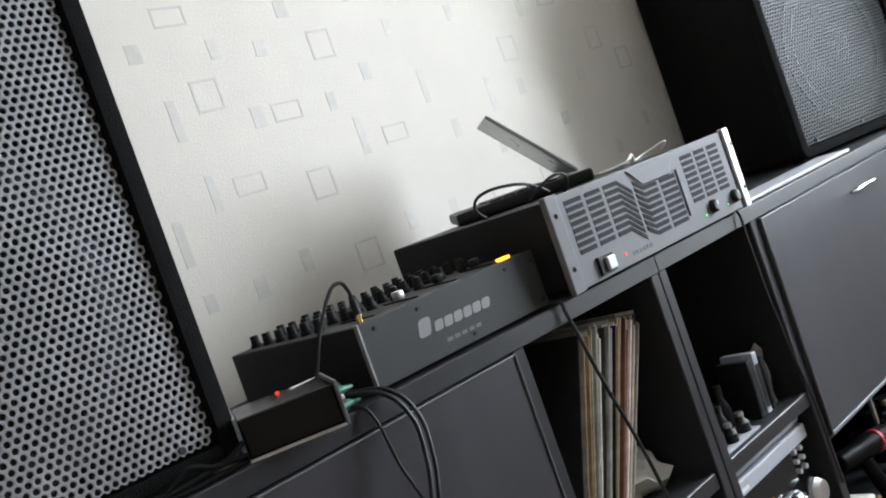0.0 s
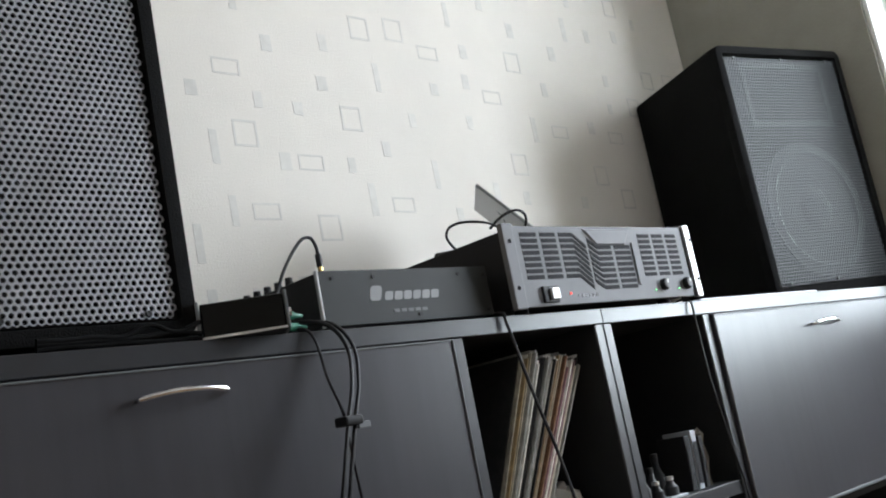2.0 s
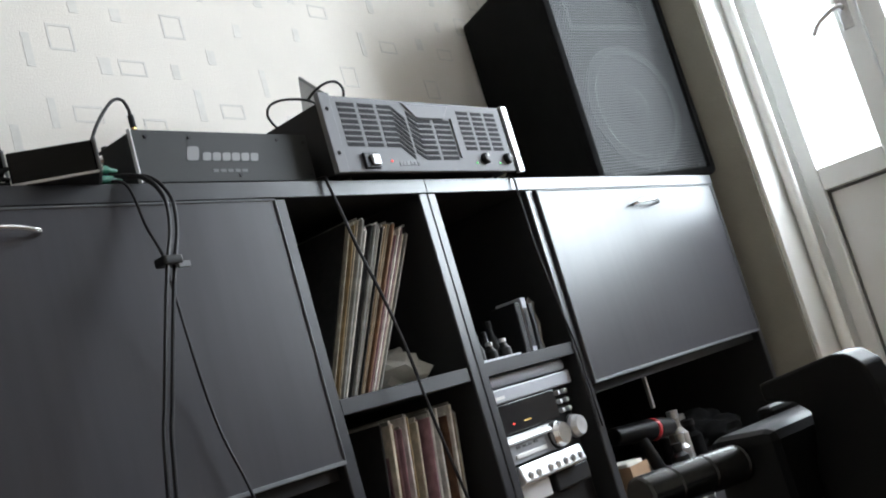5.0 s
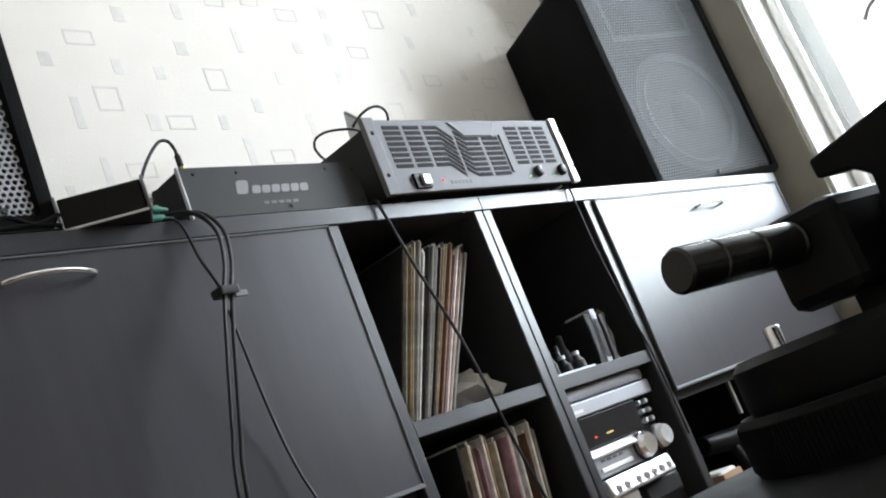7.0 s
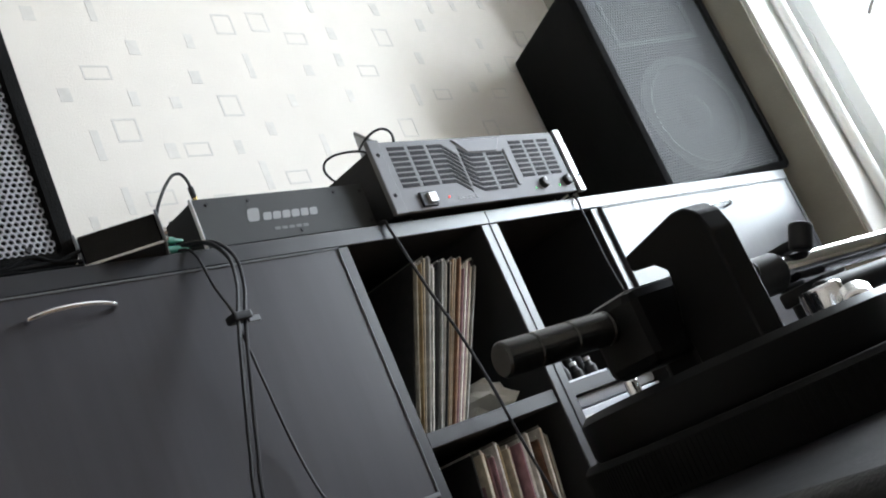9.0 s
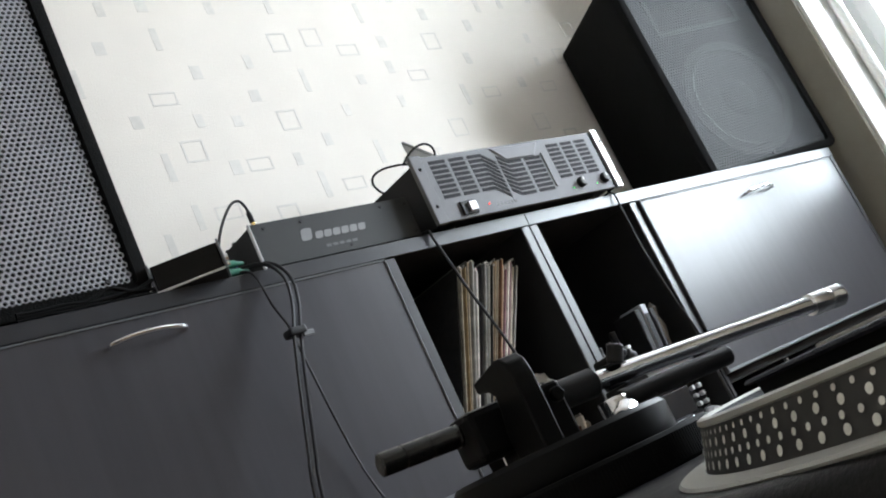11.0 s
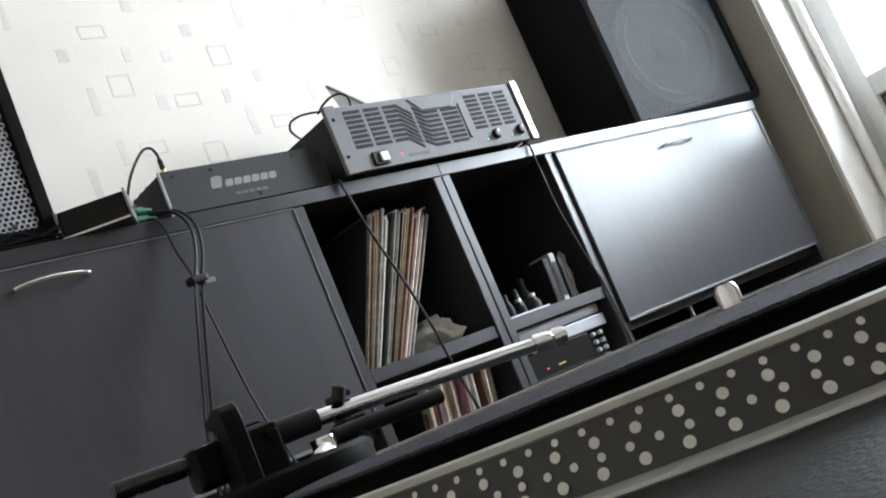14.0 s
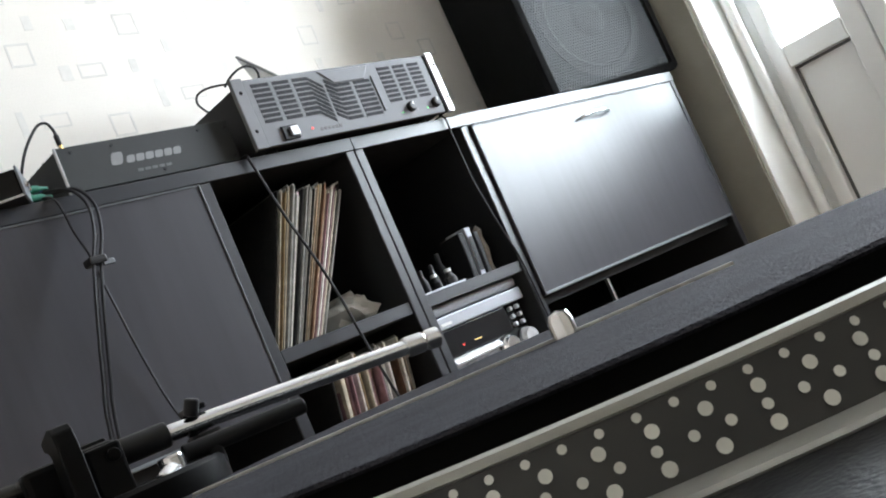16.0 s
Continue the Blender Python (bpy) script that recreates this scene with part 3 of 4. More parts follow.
def mixer():
    x0, x1, y0, y1 = -0.553, -0.241, 0.012, 0.268
    z1 = 1.2755
    ob = thing("dj_mixer", "charcoal steel mixer full of knobs with a printed front", "mixer")
    body = bmesh.new()
    pts = [(y0, TOP + 0.006), (y1, TOP + 0.006), (y1, z1 + 0.002), (y0, z1)]
    a = [body.verts.new((x0, y, z)) for y, z in pts]
    b = [body.verts.new((x1, y, z)) for y, z in pts]
    fs = [body.faces.new(a[::-1]), body.faces.new(b)] + [body.faces.new((a[i], a[(i + 1) % 4], b[(i + 1) % 4], b[i])) for i in range(4)]
    bmesh.ops.recalc_face_normals(body, faces=fs)
    bmesh.ops.bevel(body, geom=body.edges[:], offset=0.002, segments=2, profile=0.5, affect="EDGES")
    part("body", body, BLACK, ob)
    f = part("front_plate", boxed(x0 - 0.001, x1 + 0.001, y0 - 0.004, y0 + 0.003, TOP + 0.005, z1 + 0.001, 0.001), MIXER, ob, "charcoal front plate")
    for x, z in ((x0 + 0.02, z1 - 0.009), (x0 + 0.09, z1 - 0.009), (x1 - 0.06, z1 - 0.009), (x1 - 0.008, z1 - 0.012), (x0 + 0.165, TOP + 0.014), (x1 - 0.008, TOP + 0.014)):
        part("screw", cyled((x, y0 - 0.003, z), (x, y0 - 0.0056, z), 0.0026, seg=10), BLACK, f)
    # maker's mark as plain leaning blocks
    def soft(v):
        return math.copysign(abs(v) ** 0.45, v)

    def block(x, z, w, h):
        bm = bmesh.new()
        rings = [[bm.verts.new((x + w / 2 + 0.14 * h * soft(math.sin(t)) + w / 2 * soft(math.cos(t)), y, z + h / 2 + h / 2 * soft(math.sin(t)))) for t in (2 * math.pi * (i + 0.5) / 12 for i in range(12))] for y in (y0 - 0.0036, y0 - 0.0045)]
        bm.faces.new(rings[1])
        for i in range(12):
            bm.faces.new((rings[0][i], rings[0][(i + 1) % 12], rings[1][(i + 1) % 12], rings[1][i]))
        bmesh.ops.recalc_face_normals(bm, faces=bm.faces[:])
        part("mark", bm, PRINT, f, smooth=False)

    x, zb = x0 + 0.080, TOP + 0.036
    block(x, zb, 0.021, 0.021)
    for i in range(6):
        block(x + 0.026 + i * 0.0172, zb, 0.0150, 0.0125)
    for i in range(5):
        part("mark", boxed(x0 + 0.118 + i * 0.013, x0 + 0.128 + i * 0.013, y0 - 0.0045, y0 - 0.0036, TOP + 0.019, TOP + 0.0235), PRINT_DIM, f)
    part("edge_strip", boxed(x0 - 0.0035, x0 - 0.0012, y0 - 0.005, y0 + 0.002, TOP + 0.004, z1 + 0.002, 0.0005, 1), STEEL, ob, "bare metal edge")
    for c in range(7):
        for r in range(6):
            x, y = x0 + 0.028 + c * 0.043, y0 + 0.10 + r * 0.027
            part("knob", knob(bmesh.new(), x, y, z1, 0.0075, 0.017), BLACK, ob)
    for c in range(4):
        x = x0 + 0.05 + c * 0.072
        s = part("fader", boxed(x - 0.002, x + 0.002, y0 + 0.025, y0 + 0.085, z1, z1 + 0.002), INSIDE, ob)
        part("fader_cap", boxed(x - 0.006, x + 0.006, y0 + 0.05, y0 + 0.062, z1 + 0.003, z1 + 0.014, 0.002), STEEL if c == 1 else BLACK, s)
    part("lamp", boxed(x1 - 0.042, x1 - 0.024, y0 + 0.012, y0 + 0.022, z1 + 0.0005, z1 + 0.004, 0.001), LED_ORANGE, ob, "glowing orange button")
    return ob


mixer()


def amplifier():
    x0, x1, yf = -0.226, 0.281, -0.022
    z0, z1 = TOP + 0.006, 1.331
    ob = thing("power_amplifier", "grey rack power amplifier with vent slots and two knobs", "amplifier")
    part("case", boxed(x0 + 0.022, x1 - 0.024, yf + 0.006, 0.30, z0 + 0.004, z1 - 0.003, 0.002), BLACK, ob, "black steel case")
    fp = part("front_panel", boxed(x0 + 0.026, x1 - 0.026, yf - 0.003, yf + 0.006, z0, z1, 0.0015), AMP, ob, "grey anodised front panel")
    for a, b, mtl in ((x0, x0 + 0.025, AMP), (x1 - 0.018, x1, EAR)):
        e = part("rack_ear", boxed(a, b, yf - 0.006, yf + 0.004, z0 - 0.002, z1 + 0.003, 0.0015), mtl, ob)
        for z in (z0 + 0.03, z1 - 0.025):
            # raised black disc stands for the shade inside the mounting slot
            part("slot", cyled((a + 0.012, yf - 0.0055, z), (a + 0.012, yf - 0.0068, z), 0.0035, seg=10), INSIDE, e)
    # Solid black strip fills the gap by the ear in place of its shade.
    part("ear_gap", boxed(x1 - 0.0258, x1 - 0.0182, yf - 0.001, yf + 0.02, z0, z1), INSIDE, ob)
    w, h = x1 - x0 - 0.052, z1 - z0
    px, pz = lambda u: x0 + 0.026 + u * w, lambda v: z1 - v * h

    # Each slot is a slightly raised block; its dark colour stands for recess shade.
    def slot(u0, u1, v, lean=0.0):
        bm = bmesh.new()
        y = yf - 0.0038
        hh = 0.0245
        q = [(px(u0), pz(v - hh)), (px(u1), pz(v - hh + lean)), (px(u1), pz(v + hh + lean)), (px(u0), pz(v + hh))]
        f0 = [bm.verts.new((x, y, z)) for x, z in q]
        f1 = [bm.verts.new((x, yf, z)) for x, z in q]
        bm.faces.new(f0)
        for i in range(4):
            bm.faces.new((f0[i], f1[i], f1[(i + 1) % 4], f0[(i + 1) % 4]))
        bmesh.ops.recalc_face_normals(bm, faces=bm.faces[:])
        part("vent_slot", bm, AMP_SLOT_SHADE, fp, smooth=False)

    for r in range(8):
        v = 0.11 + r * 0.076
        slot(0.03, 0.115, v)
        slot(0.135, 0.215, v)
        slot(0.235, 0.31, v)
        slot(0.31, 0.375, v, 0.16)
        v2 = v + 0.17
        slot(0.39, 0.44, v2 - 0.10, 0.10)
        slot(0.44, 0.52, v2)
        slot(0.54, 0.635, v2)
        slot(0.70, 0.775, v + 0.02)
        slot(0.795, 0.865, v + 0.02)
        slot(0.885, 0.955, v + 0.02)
    # raised centre plate and folds
    cp = bmesh.new()
    q = [(0.38, 0.05), (0.645, 0.05), (0.60, 0.235), (0.44, 0.235)]
    fr = [cp.verts.new((px(u), yf - 0.0055, pz(v))) for u, v in q]
    bk = [cp.verts.new((px(u + (0.012 if u < 0.5 else -0.012) * -1), yf - 0.003, pz(v + (-0.02 if v < 0.1 else 0.02)))) for u, v in q]
    cp.faces.new(fr)
    for i in range(4):
        cp.faces.new((fr[i], bk[i], bk[(i + 1) % 4], fr[(i + 1) % 4]))
    bmesh.ops.recalc_face_normals(cp, faces=cp.faces[:])
    part("badge_plate", cp, AMP, fp, smooth=False)
    part("divider", boxed(px(0.648), px(0.664), yf - 0.0055, yf - 0.002, pz(0.80), pz(0.22), 0.001), AMP, fp)
    sw = part("power_switch", boxed(px(0.085), px(0.16), yf - 0.008, yf - 0.002, pz(0.96), pz(0.76), 0.001), BLACK, fp)
    part("rocker", boxed(px(0.115), px(0.155), yf - 0.013, yf - 0.007, pz(0.93), pz(0.79), 0.0015), EAR, sw)
    part("lamp", cyled((px(0.235), yf - 0.003, pz(0.86)), (px(0.235), yf - 0.0048, pz(0.86)), 0.0017, seg=10), LED_RED, fp)
    for u in (0.245, 0.265, 0.285, 0.305, 0.325, 0.345):
        part("mark", boxed(px(u + 0.03), px(u + 0.043), yf - 0.0036, yf - 0.003, pz(0.92), pz(0.87)), PRINT_DIM, fp)
    for x in (0.165, 0.236):
        kt = Matrix.Translation((x, yf - 0.003, 1.2265)) @ Matrix.Rotation(radians(90), 4, "X")
        k = part("knob", lathe([(0.0, 0.0), (0.0105, 0.0), (0.0105, 0.005), (0.0090, 0.008), (0.0074, 0.0085)], 26, kt), BLACK, fp, "black dial")
        part("cap", lathe([(0.0076, 0.0070), (0.0074, 0.0098), (0.0066, 0.0104), (0.0, 0.0104)], 26, kt), AMP, k, "grey dial cap")
        part("pointer", boxed(x - 0.001, x + 0.001, yf - 0.0140, yf - 0.0132, 1.2275, 1.234), WHITE, k)
        part("lamp", cyled((x - 0.026, yf - 0.003, 1.2185), (x - 0.026, yf - 0.0045, 1.2185), 0.0016, seg=8), LED_GREEN, fp, "small green lamp")
        for s in (-1, 1):
            part("mark", boxed(x + s * 0.017 - 0.0015, x + s * 0.017 + 0.0015, yf - 0.0036, yf - 0.003, 1.217, 1.221), PRINT, fp)
    for x in (x0 + 0.06, x1 - 0.06):
        for y in (0.02, 0.27):
            part("foot", cyled((x, y, TOP), (x, y, z0 + 0.006), 0.012, seg=12), RUBBER, ob)
    return ob


amplifier()


def notebook():
    m = Matrix.Translation((0.072, 0.127, 1.3295)) @ Matrix.Rotation(radians(46), 4, "Z")
    ob = thing("laptop", "half-closed black laptop with grey screen on the amplifier", "laptop", m=m)
    part("base", boxed(-0.105, 0.20, -0.004, 0.212, 0.0, 0.018, 0.004), BLACK, ob)
    for r in range(5):
        for c in range(12):
            part("key", boxed(-0.09 + c * 0.0225, -0.071 + c * 0.0225, 0.05 + r * 0.022, 0.068 + r * 0.022, 0.018, 0.0205), RUBBER, ob)
    lid = boxed(0.0, 0.20, 0.0, 0.170, -0.003, 0.003, 0.002)
    bmesh.ops.transform(lid, matrix=Matrix.Translation((0, 0, 0.020)) @ Matrix.Rotation(radians(49), 4, "X"), verts=lid.verts[:])
    part("lid", lid, LAPTOP_LID, ob, "grey screen in a thin lid")
    return ob


notebook()
# built with its left front foot at the origin, its right end over the cabinet's edge
box_ = thing("audio_interface", "small black interface box turned askew on the cabinet edge", "audio interface", m=pose(-0.738, 0.004, TOP, 0, 0, -30))
part("case", boxed(0.002, 0.100, 0.004, 0.105, 0.003, 0.043, 0.002), GLOSS_BLACK, box_, "glossy black case")
for x in (-0.0025, 0.1005):
    part("end_plate", boxed(x, x + 0.0035, 0.0, 0.108, 0.0, 0.046, 0.001), EDGE, box_, "pale metal end plate")
part("base_plate", boxed(0.0015, 0.100, 0.003, 0.1075, 0.0, 0.003), BLACK, box_)
part("front_lip", boxed(0.0015, 0.100, 0.0, 0.0028, 0.0, 0.003), STEEL, box_, "bare steel front lip")
part("lamp", boxed(0.05, 0.054, 0.085, 0.089, 0.0428, 0.0455), LED_RED, box_)
for y in (0.025, 0.05, 0.075):
    part("socket", cyled((0.104, y, 0.022), (0.109, y, 0.022), 0.0055, seg=14), CHROME, box_)
plugs = thing("plug_cluster", "green and blue plugs on short leads beside the interface", "plugs")
for y0, z0, mtl, words in ((0.004, 0.010, GREEN, "green plug"), (0.010, 0.026, GREEN, "green plug"), (0.030, 0.030, BLUE, "blue plug"), (0.046, 0.040, CHROME, "chrome plug")):
    p = cyl(bmesh.new(), (-0.638, y0, TOP + z0 - 0.001), (-0.600, y0 + 0.002, TOP + z0 - 0.002), 0.0056, bevel=0.001)
    cyl(p, (-0.600, y0 + 0.002, TOP + z0 - 0.002), (-0.586, y0 + 0.003, TOP + z0 - 0.003), 0.0038, 0.0024, seg=14)
    part("plug", p, mtl, plugs, words)


def cable(label, points, r, material=RUBBER, n=10):
    ob = thing("cable", label, "cable")
    part("lead", tube(points, r, n=n), material, ob)
    return ob


heap = thing("cable_heap", "black cables heaped along the foot of the loudspeaker", "cables")
for k in range(3):
    part("lead", tube([(-0.93 + i * 0.032, 0.0045 - 0.001 * k, TOP + 0.0034 + 0.0036 * k + (0.006 * k if i > 3 else 0.002) * abs(math.sin(1.7 * i + 2.1 * k))) for i in range(7)], 0.0030), PAD, heap)
# Added black block with a lead; it only darkens the gap behind the interface.
adapter = thing("power_adapter", "black power adapter lying behind the interface box", "power adapter")
part("shell", boxed(-0.725, -0.655, 0.150, 0.270, TOP, TOP + 0.042, 0.006), BLACK, adapter)
part("lead", tube([(-0.69, 0.15, TOP + 0.02), (-0.70, 0.135, TOP + 0.03), (-0.715, 0.14, TOP + 0.05), (-0.735, 0.17, TOP + 0.03), (-0.75, 0.2, TOP + 0.004)], 0.0026), RUBBER, adapter)
jack = cable("black lead arching to a plug in the mixer", [(-0.63, 0.05, TOP + 0.02), (-0.620, 0.030, 1.230), (-0.593, 0.025, 1.283), (-0.562, 0.025, 1.320), (-0.544, 0.025, 1.326), (-0.536, 0.025, 1.314), (-0.535, 0.025, 1.300)], 0.0023)
part("jack_plug", cyled((-0.5352, 0.025, 1.304), (-0.5348, 0.025, 1.286), 0.0042, bevel=0.001), RUBBER, jack)
part("jack_tip", cyled((-0.5348, 0.025, 1.287), (-0.5348, 0.025, 1.2755), 0.0032), GOLD, jack)
bundle = thing("cable_bundle", "bundled black leads tied in a knot hanging down the door", "cable bundle")
for k, (dx, dy) in enumerate(((0, 0), (0.007, -0.004), (-0.005, -0.006))):
    part("lead", tube([(-0.60 + dx * 2, 0.03, TOP + 0.012 + k * 0.004), (-0.568 + dx, -0.008 + dy, TOP + 0.006), (-0.557 + dx, -0.030 + dy, 1.168), (-0.570 + dx, -0.044 + dy, 1.122),
                       (-0.592 + dx, -0.054 + dy, 1.080), (-0.608 + dx, -0.058 + dy, 1.040), (-0.630 + dx, -0.06 + dy, 0.974), (-0.650 + dx, -0.06 + dy, 0.908), (-0.666 + dx, -0.06 + dy, 0.850), (-0.690 + dx, -0.055 + dy, 0.68), (-0.70 + dx, -0.05 + dy, 0.45)], 0.0026), RUBBER, bundle)
part("lead", tube([(-0.625, 0.03, TOP + 0.006), (-0.596, -0.010, TOP - 0.002), (-0.594, -0.030, 1.13), (-0.594, -0.048, 1.086), (-0.588, -0.044, 1.035), (-0.570, -0.028, 0.945), (-0.558, -0.02, 0.89), (-0.549, -0.02, 0.845), (-0.53, -0.02, 0.779), (-0.505, -0.02, 0.64), (-0.47, -0.02, 0.45)], 0.0020), RUBBER, bundle)
part("tie", boxed(-0.608, -0.580, -0.068, -0.044, 1.071, 1.083, 0.003), RUBBER, bundle)
part("tie_tail", boxed(-0.588, -0.570, -0.066, -0.062, 1.066, 1.074, 0.001), EDGE, bundle)
cable("black lead drooping across the open record shelves", [(-0.236, 0.06, TOP + 0.004), (-0.240, -0.004, TOP + 0.004), (-0.238, -0.012, 1.18), (-0.225, -0.022, 1.08), (-0.205, -0.028, 0.99), (-0.188, -0.03, 0.90),
      (-0.172, -0.028, 0.80), (-0.150, -0.026, 0.70), (-0.118, -0.02, 0.58), (-0.09, -0.02, 0.45)], 0.0026)
cable("thin dark lead hanging beside the stereo shelf", [(0.262, 0.04, TOP + 0.003), (0.262, -0.006, TOP + 0.002), (0.258, -0.012, 1.15), (0.257, -0.014, 1.06), (0.268, -0.012, 1.0), (0.288, -0.006, 0.93), (0.306, -0.004, 0.86), (0.312, -0.004, 0.70)], 0.0022)
cable("black lead looping beside the amplifier", [(-0.10, 0.06, 1.336), (-0.125, 0.06, 1.350), (-0.160, 0.06, 1.361), (-0.195, 0.075, 1.366), (-0.213, 0.090, 1.362), (-0.213, 0.102, 1.351), (-0.200, 0.110, 1.340), (-0.183, 0.115, 1.3305)], 0.0022)
cable("black lead arching over the amplifier's edge", [(-0.216, 0.004, 1.334), (-0.206, -0.008, 1.346), (-0.190, -0.018, 1.355), (-0.172, -0.022, 1.357), (-0.157, -0.020, 1.351), (-0.150, -0.014, 1.341), (-0.148, -0.004, 1.3305)], 0.0022)
cable("pale thin lead lying on the amplifier", [(0.03, 0.06, 1.334), (0.06, 0.03, 1.336), (0.09, 0.035, 1.345), (0.13, 0.06, 1.334), (0.19, 0.09, 1.334), (0.23, 0.06, 1.346), (0.25, 0.08, 1.334)], 0.0018, WHITE)

# ---- records ----


def record(x, z, lean, height, thick, depth, y, material, n):
    ob = thing("record_sleeve", "worn cardboard record sleeve seen by its spine", "record", "records on the shelves", pose(x, y, z, 0, lean, 0))
    bm = boxed(0, thick, 0, depth, 0, height, min(0.0012, thick * 0.3), 1)
    part("sleeve", bm, material, ob)
    part("inner_sleeve", boxed(thick * 0.25, thick * 0.7, 0.004, depth - 0.004, height, height + rng.uniform(0.002, 0.007)), SLEEVES[2 if n % 2 else 5], ob)
    return ob


rng = random.Random(12)
x = -0.313
k = 0
order = (6, 0, 1, 7, 0, 4, 1, 5, 3, 2, 3, 0, 6, 5, 2, 5, 2)
while x < -0.203:
    t = rng.uniform(0.0018, 0.0040)
    record(x, 0.8695, 27.0 + k * 0.24, 0.301 + rng.uniform(-0.012, 0.010), t, 0.30, 0.03 + rng.uniform(-0.006, 0.012), SLEEVES[order[k % len(order)]], k)
    x += t / math.cos(radians(27.0 + k * 0.24)) + 0.0004
    k += 1
x = -0.268
first = True
while x < -0.090:
    t = rng.uniform(0.0024, 0.0050)
    if rng.random() < 0.12:
        x += 0.012
    record(x, 0.5475, 10.0 + rng.uniform(0.0, 1.6), 0.268 + rng.uniform(-0.014, 0.010), t, 0.29, 0.04 + rng.uniform(-0.01, 0.014), SLEEVES[6 if first else rng.choice((0, 0, 1, 2, 2, 3, 3, 5, 7, 4))], k)
    first = False
    x += t + 0.0012
    k += 1

paper = thing("paper_bag", "crumpled pale paper packet on the record shelf", "paper packet")
bm = bmesh.new()
ico = bmesh.ops.create_icosphere(bm, subdivisions=3, radius=1.0)["verts"]
for v in ico:
    n = noise.noise(v.co * 1.7)
    v.co = Vector((v.co.x * 0.055, v.co.y * 0.05, max(-0.6, v.co.z) * 0.035)) * (1 + 0.45 * n)
bmesh.ops.transform(bm, matrix=Matrix.Translation((-0.075, 0.11, 0.888)), verts=ico)
part("packet", bm, PAPER, paper)
bm = prism(bmesh.new(), [(-0.06, 0.10), (0.0 - 0.03, 0.10), (-0.03, 0.17), (-0.06, 0.17)], 0.868, 0.935, 0.004)
bmesh.ops.rotate(bm, cent=(-0.045, 0.13, 0.87), matrix=Matrix.Rotation(radians(-22), 3, "Y"), verts=bm.verts[:])
part("flap", bm, PAPER, paper)

# ---- second column: clutter and stereo ----
cards = []
for i, (x, h, w) in enumerate(((0.190, 0.096, 0.016), (0.212, 0.103, 0.016), (0.234, 0.090, 0.012))):
    c = thing("cassette", "dusty clear cassette case standing upright", "cassette", "cassettes on the shelf", pose(x, 0.028, 0.868, 0, 4, 0))
    part("case", boxed(0, w, 0, 0.06, 0, h, 0.0015), STEREO_TOP if i == 1 else BLACK, c)
    part("insert", boxed(0.002, w - 0.002, -0.001, 0.001, 0.01, h - 0.02), BLACK, c)
fig = thing("figurine", "small pale ornament leaning beside the cassettes", "ornament")
part("figure", lathe([(0, 0), (0.012, 0.0), (0.009, 0.02), (0.013, 0.05), (0.007, 0.075), (0.010, 0.092), (0.0, 0.105)], 16, pose(0.266, 0.05, 0.868, 0, 6, 0)), FIGURE, fig)
for i, (x, y, r, h, mtl) in enumerate(((0.062, 0.035, 0.010, 0.050, BLACK), (0.086, 0.028, 0.011, 0.034, BLACK), (0.108, 0.05, 0.010, 0.056, CONE), (0.130, 0.03, 0.012, 0.036, HORN), (0.155, 0.07, 0.012, 0.075, BLACK), (0.05, 0.09, 0.012, 0.06, BLACK))):
    b = thing("trinket", "small dark bottle-shaped trinket on the shelf", "trinket", "trinkets on the shelf")
    part("body", lathe([(0, 0), (r, 0.0), (r, h * 0.5), (r * 0.55, h * 0.68), (r * 0.5, h * 0.85)], 14, Matrix.Translation((x, y, 0.868))), mtl, b)
    part("cap", lathe([(r * 0.6, 0), (r * 0.6, h * 0.18), (0, h * 0.2)], 12, Matrix.Translation((x, y, 0.868 + h * 0.82))), STEEL if i % 2 else BLACK, b)
tray = thing("card_sheet", "pale flat card lying under the trinkets", "card")
part("card", boxed(0.03, 0.15, 0.012, 0.10, 0.868, 0.872, 0.0008), STEREO_TOP, tray)


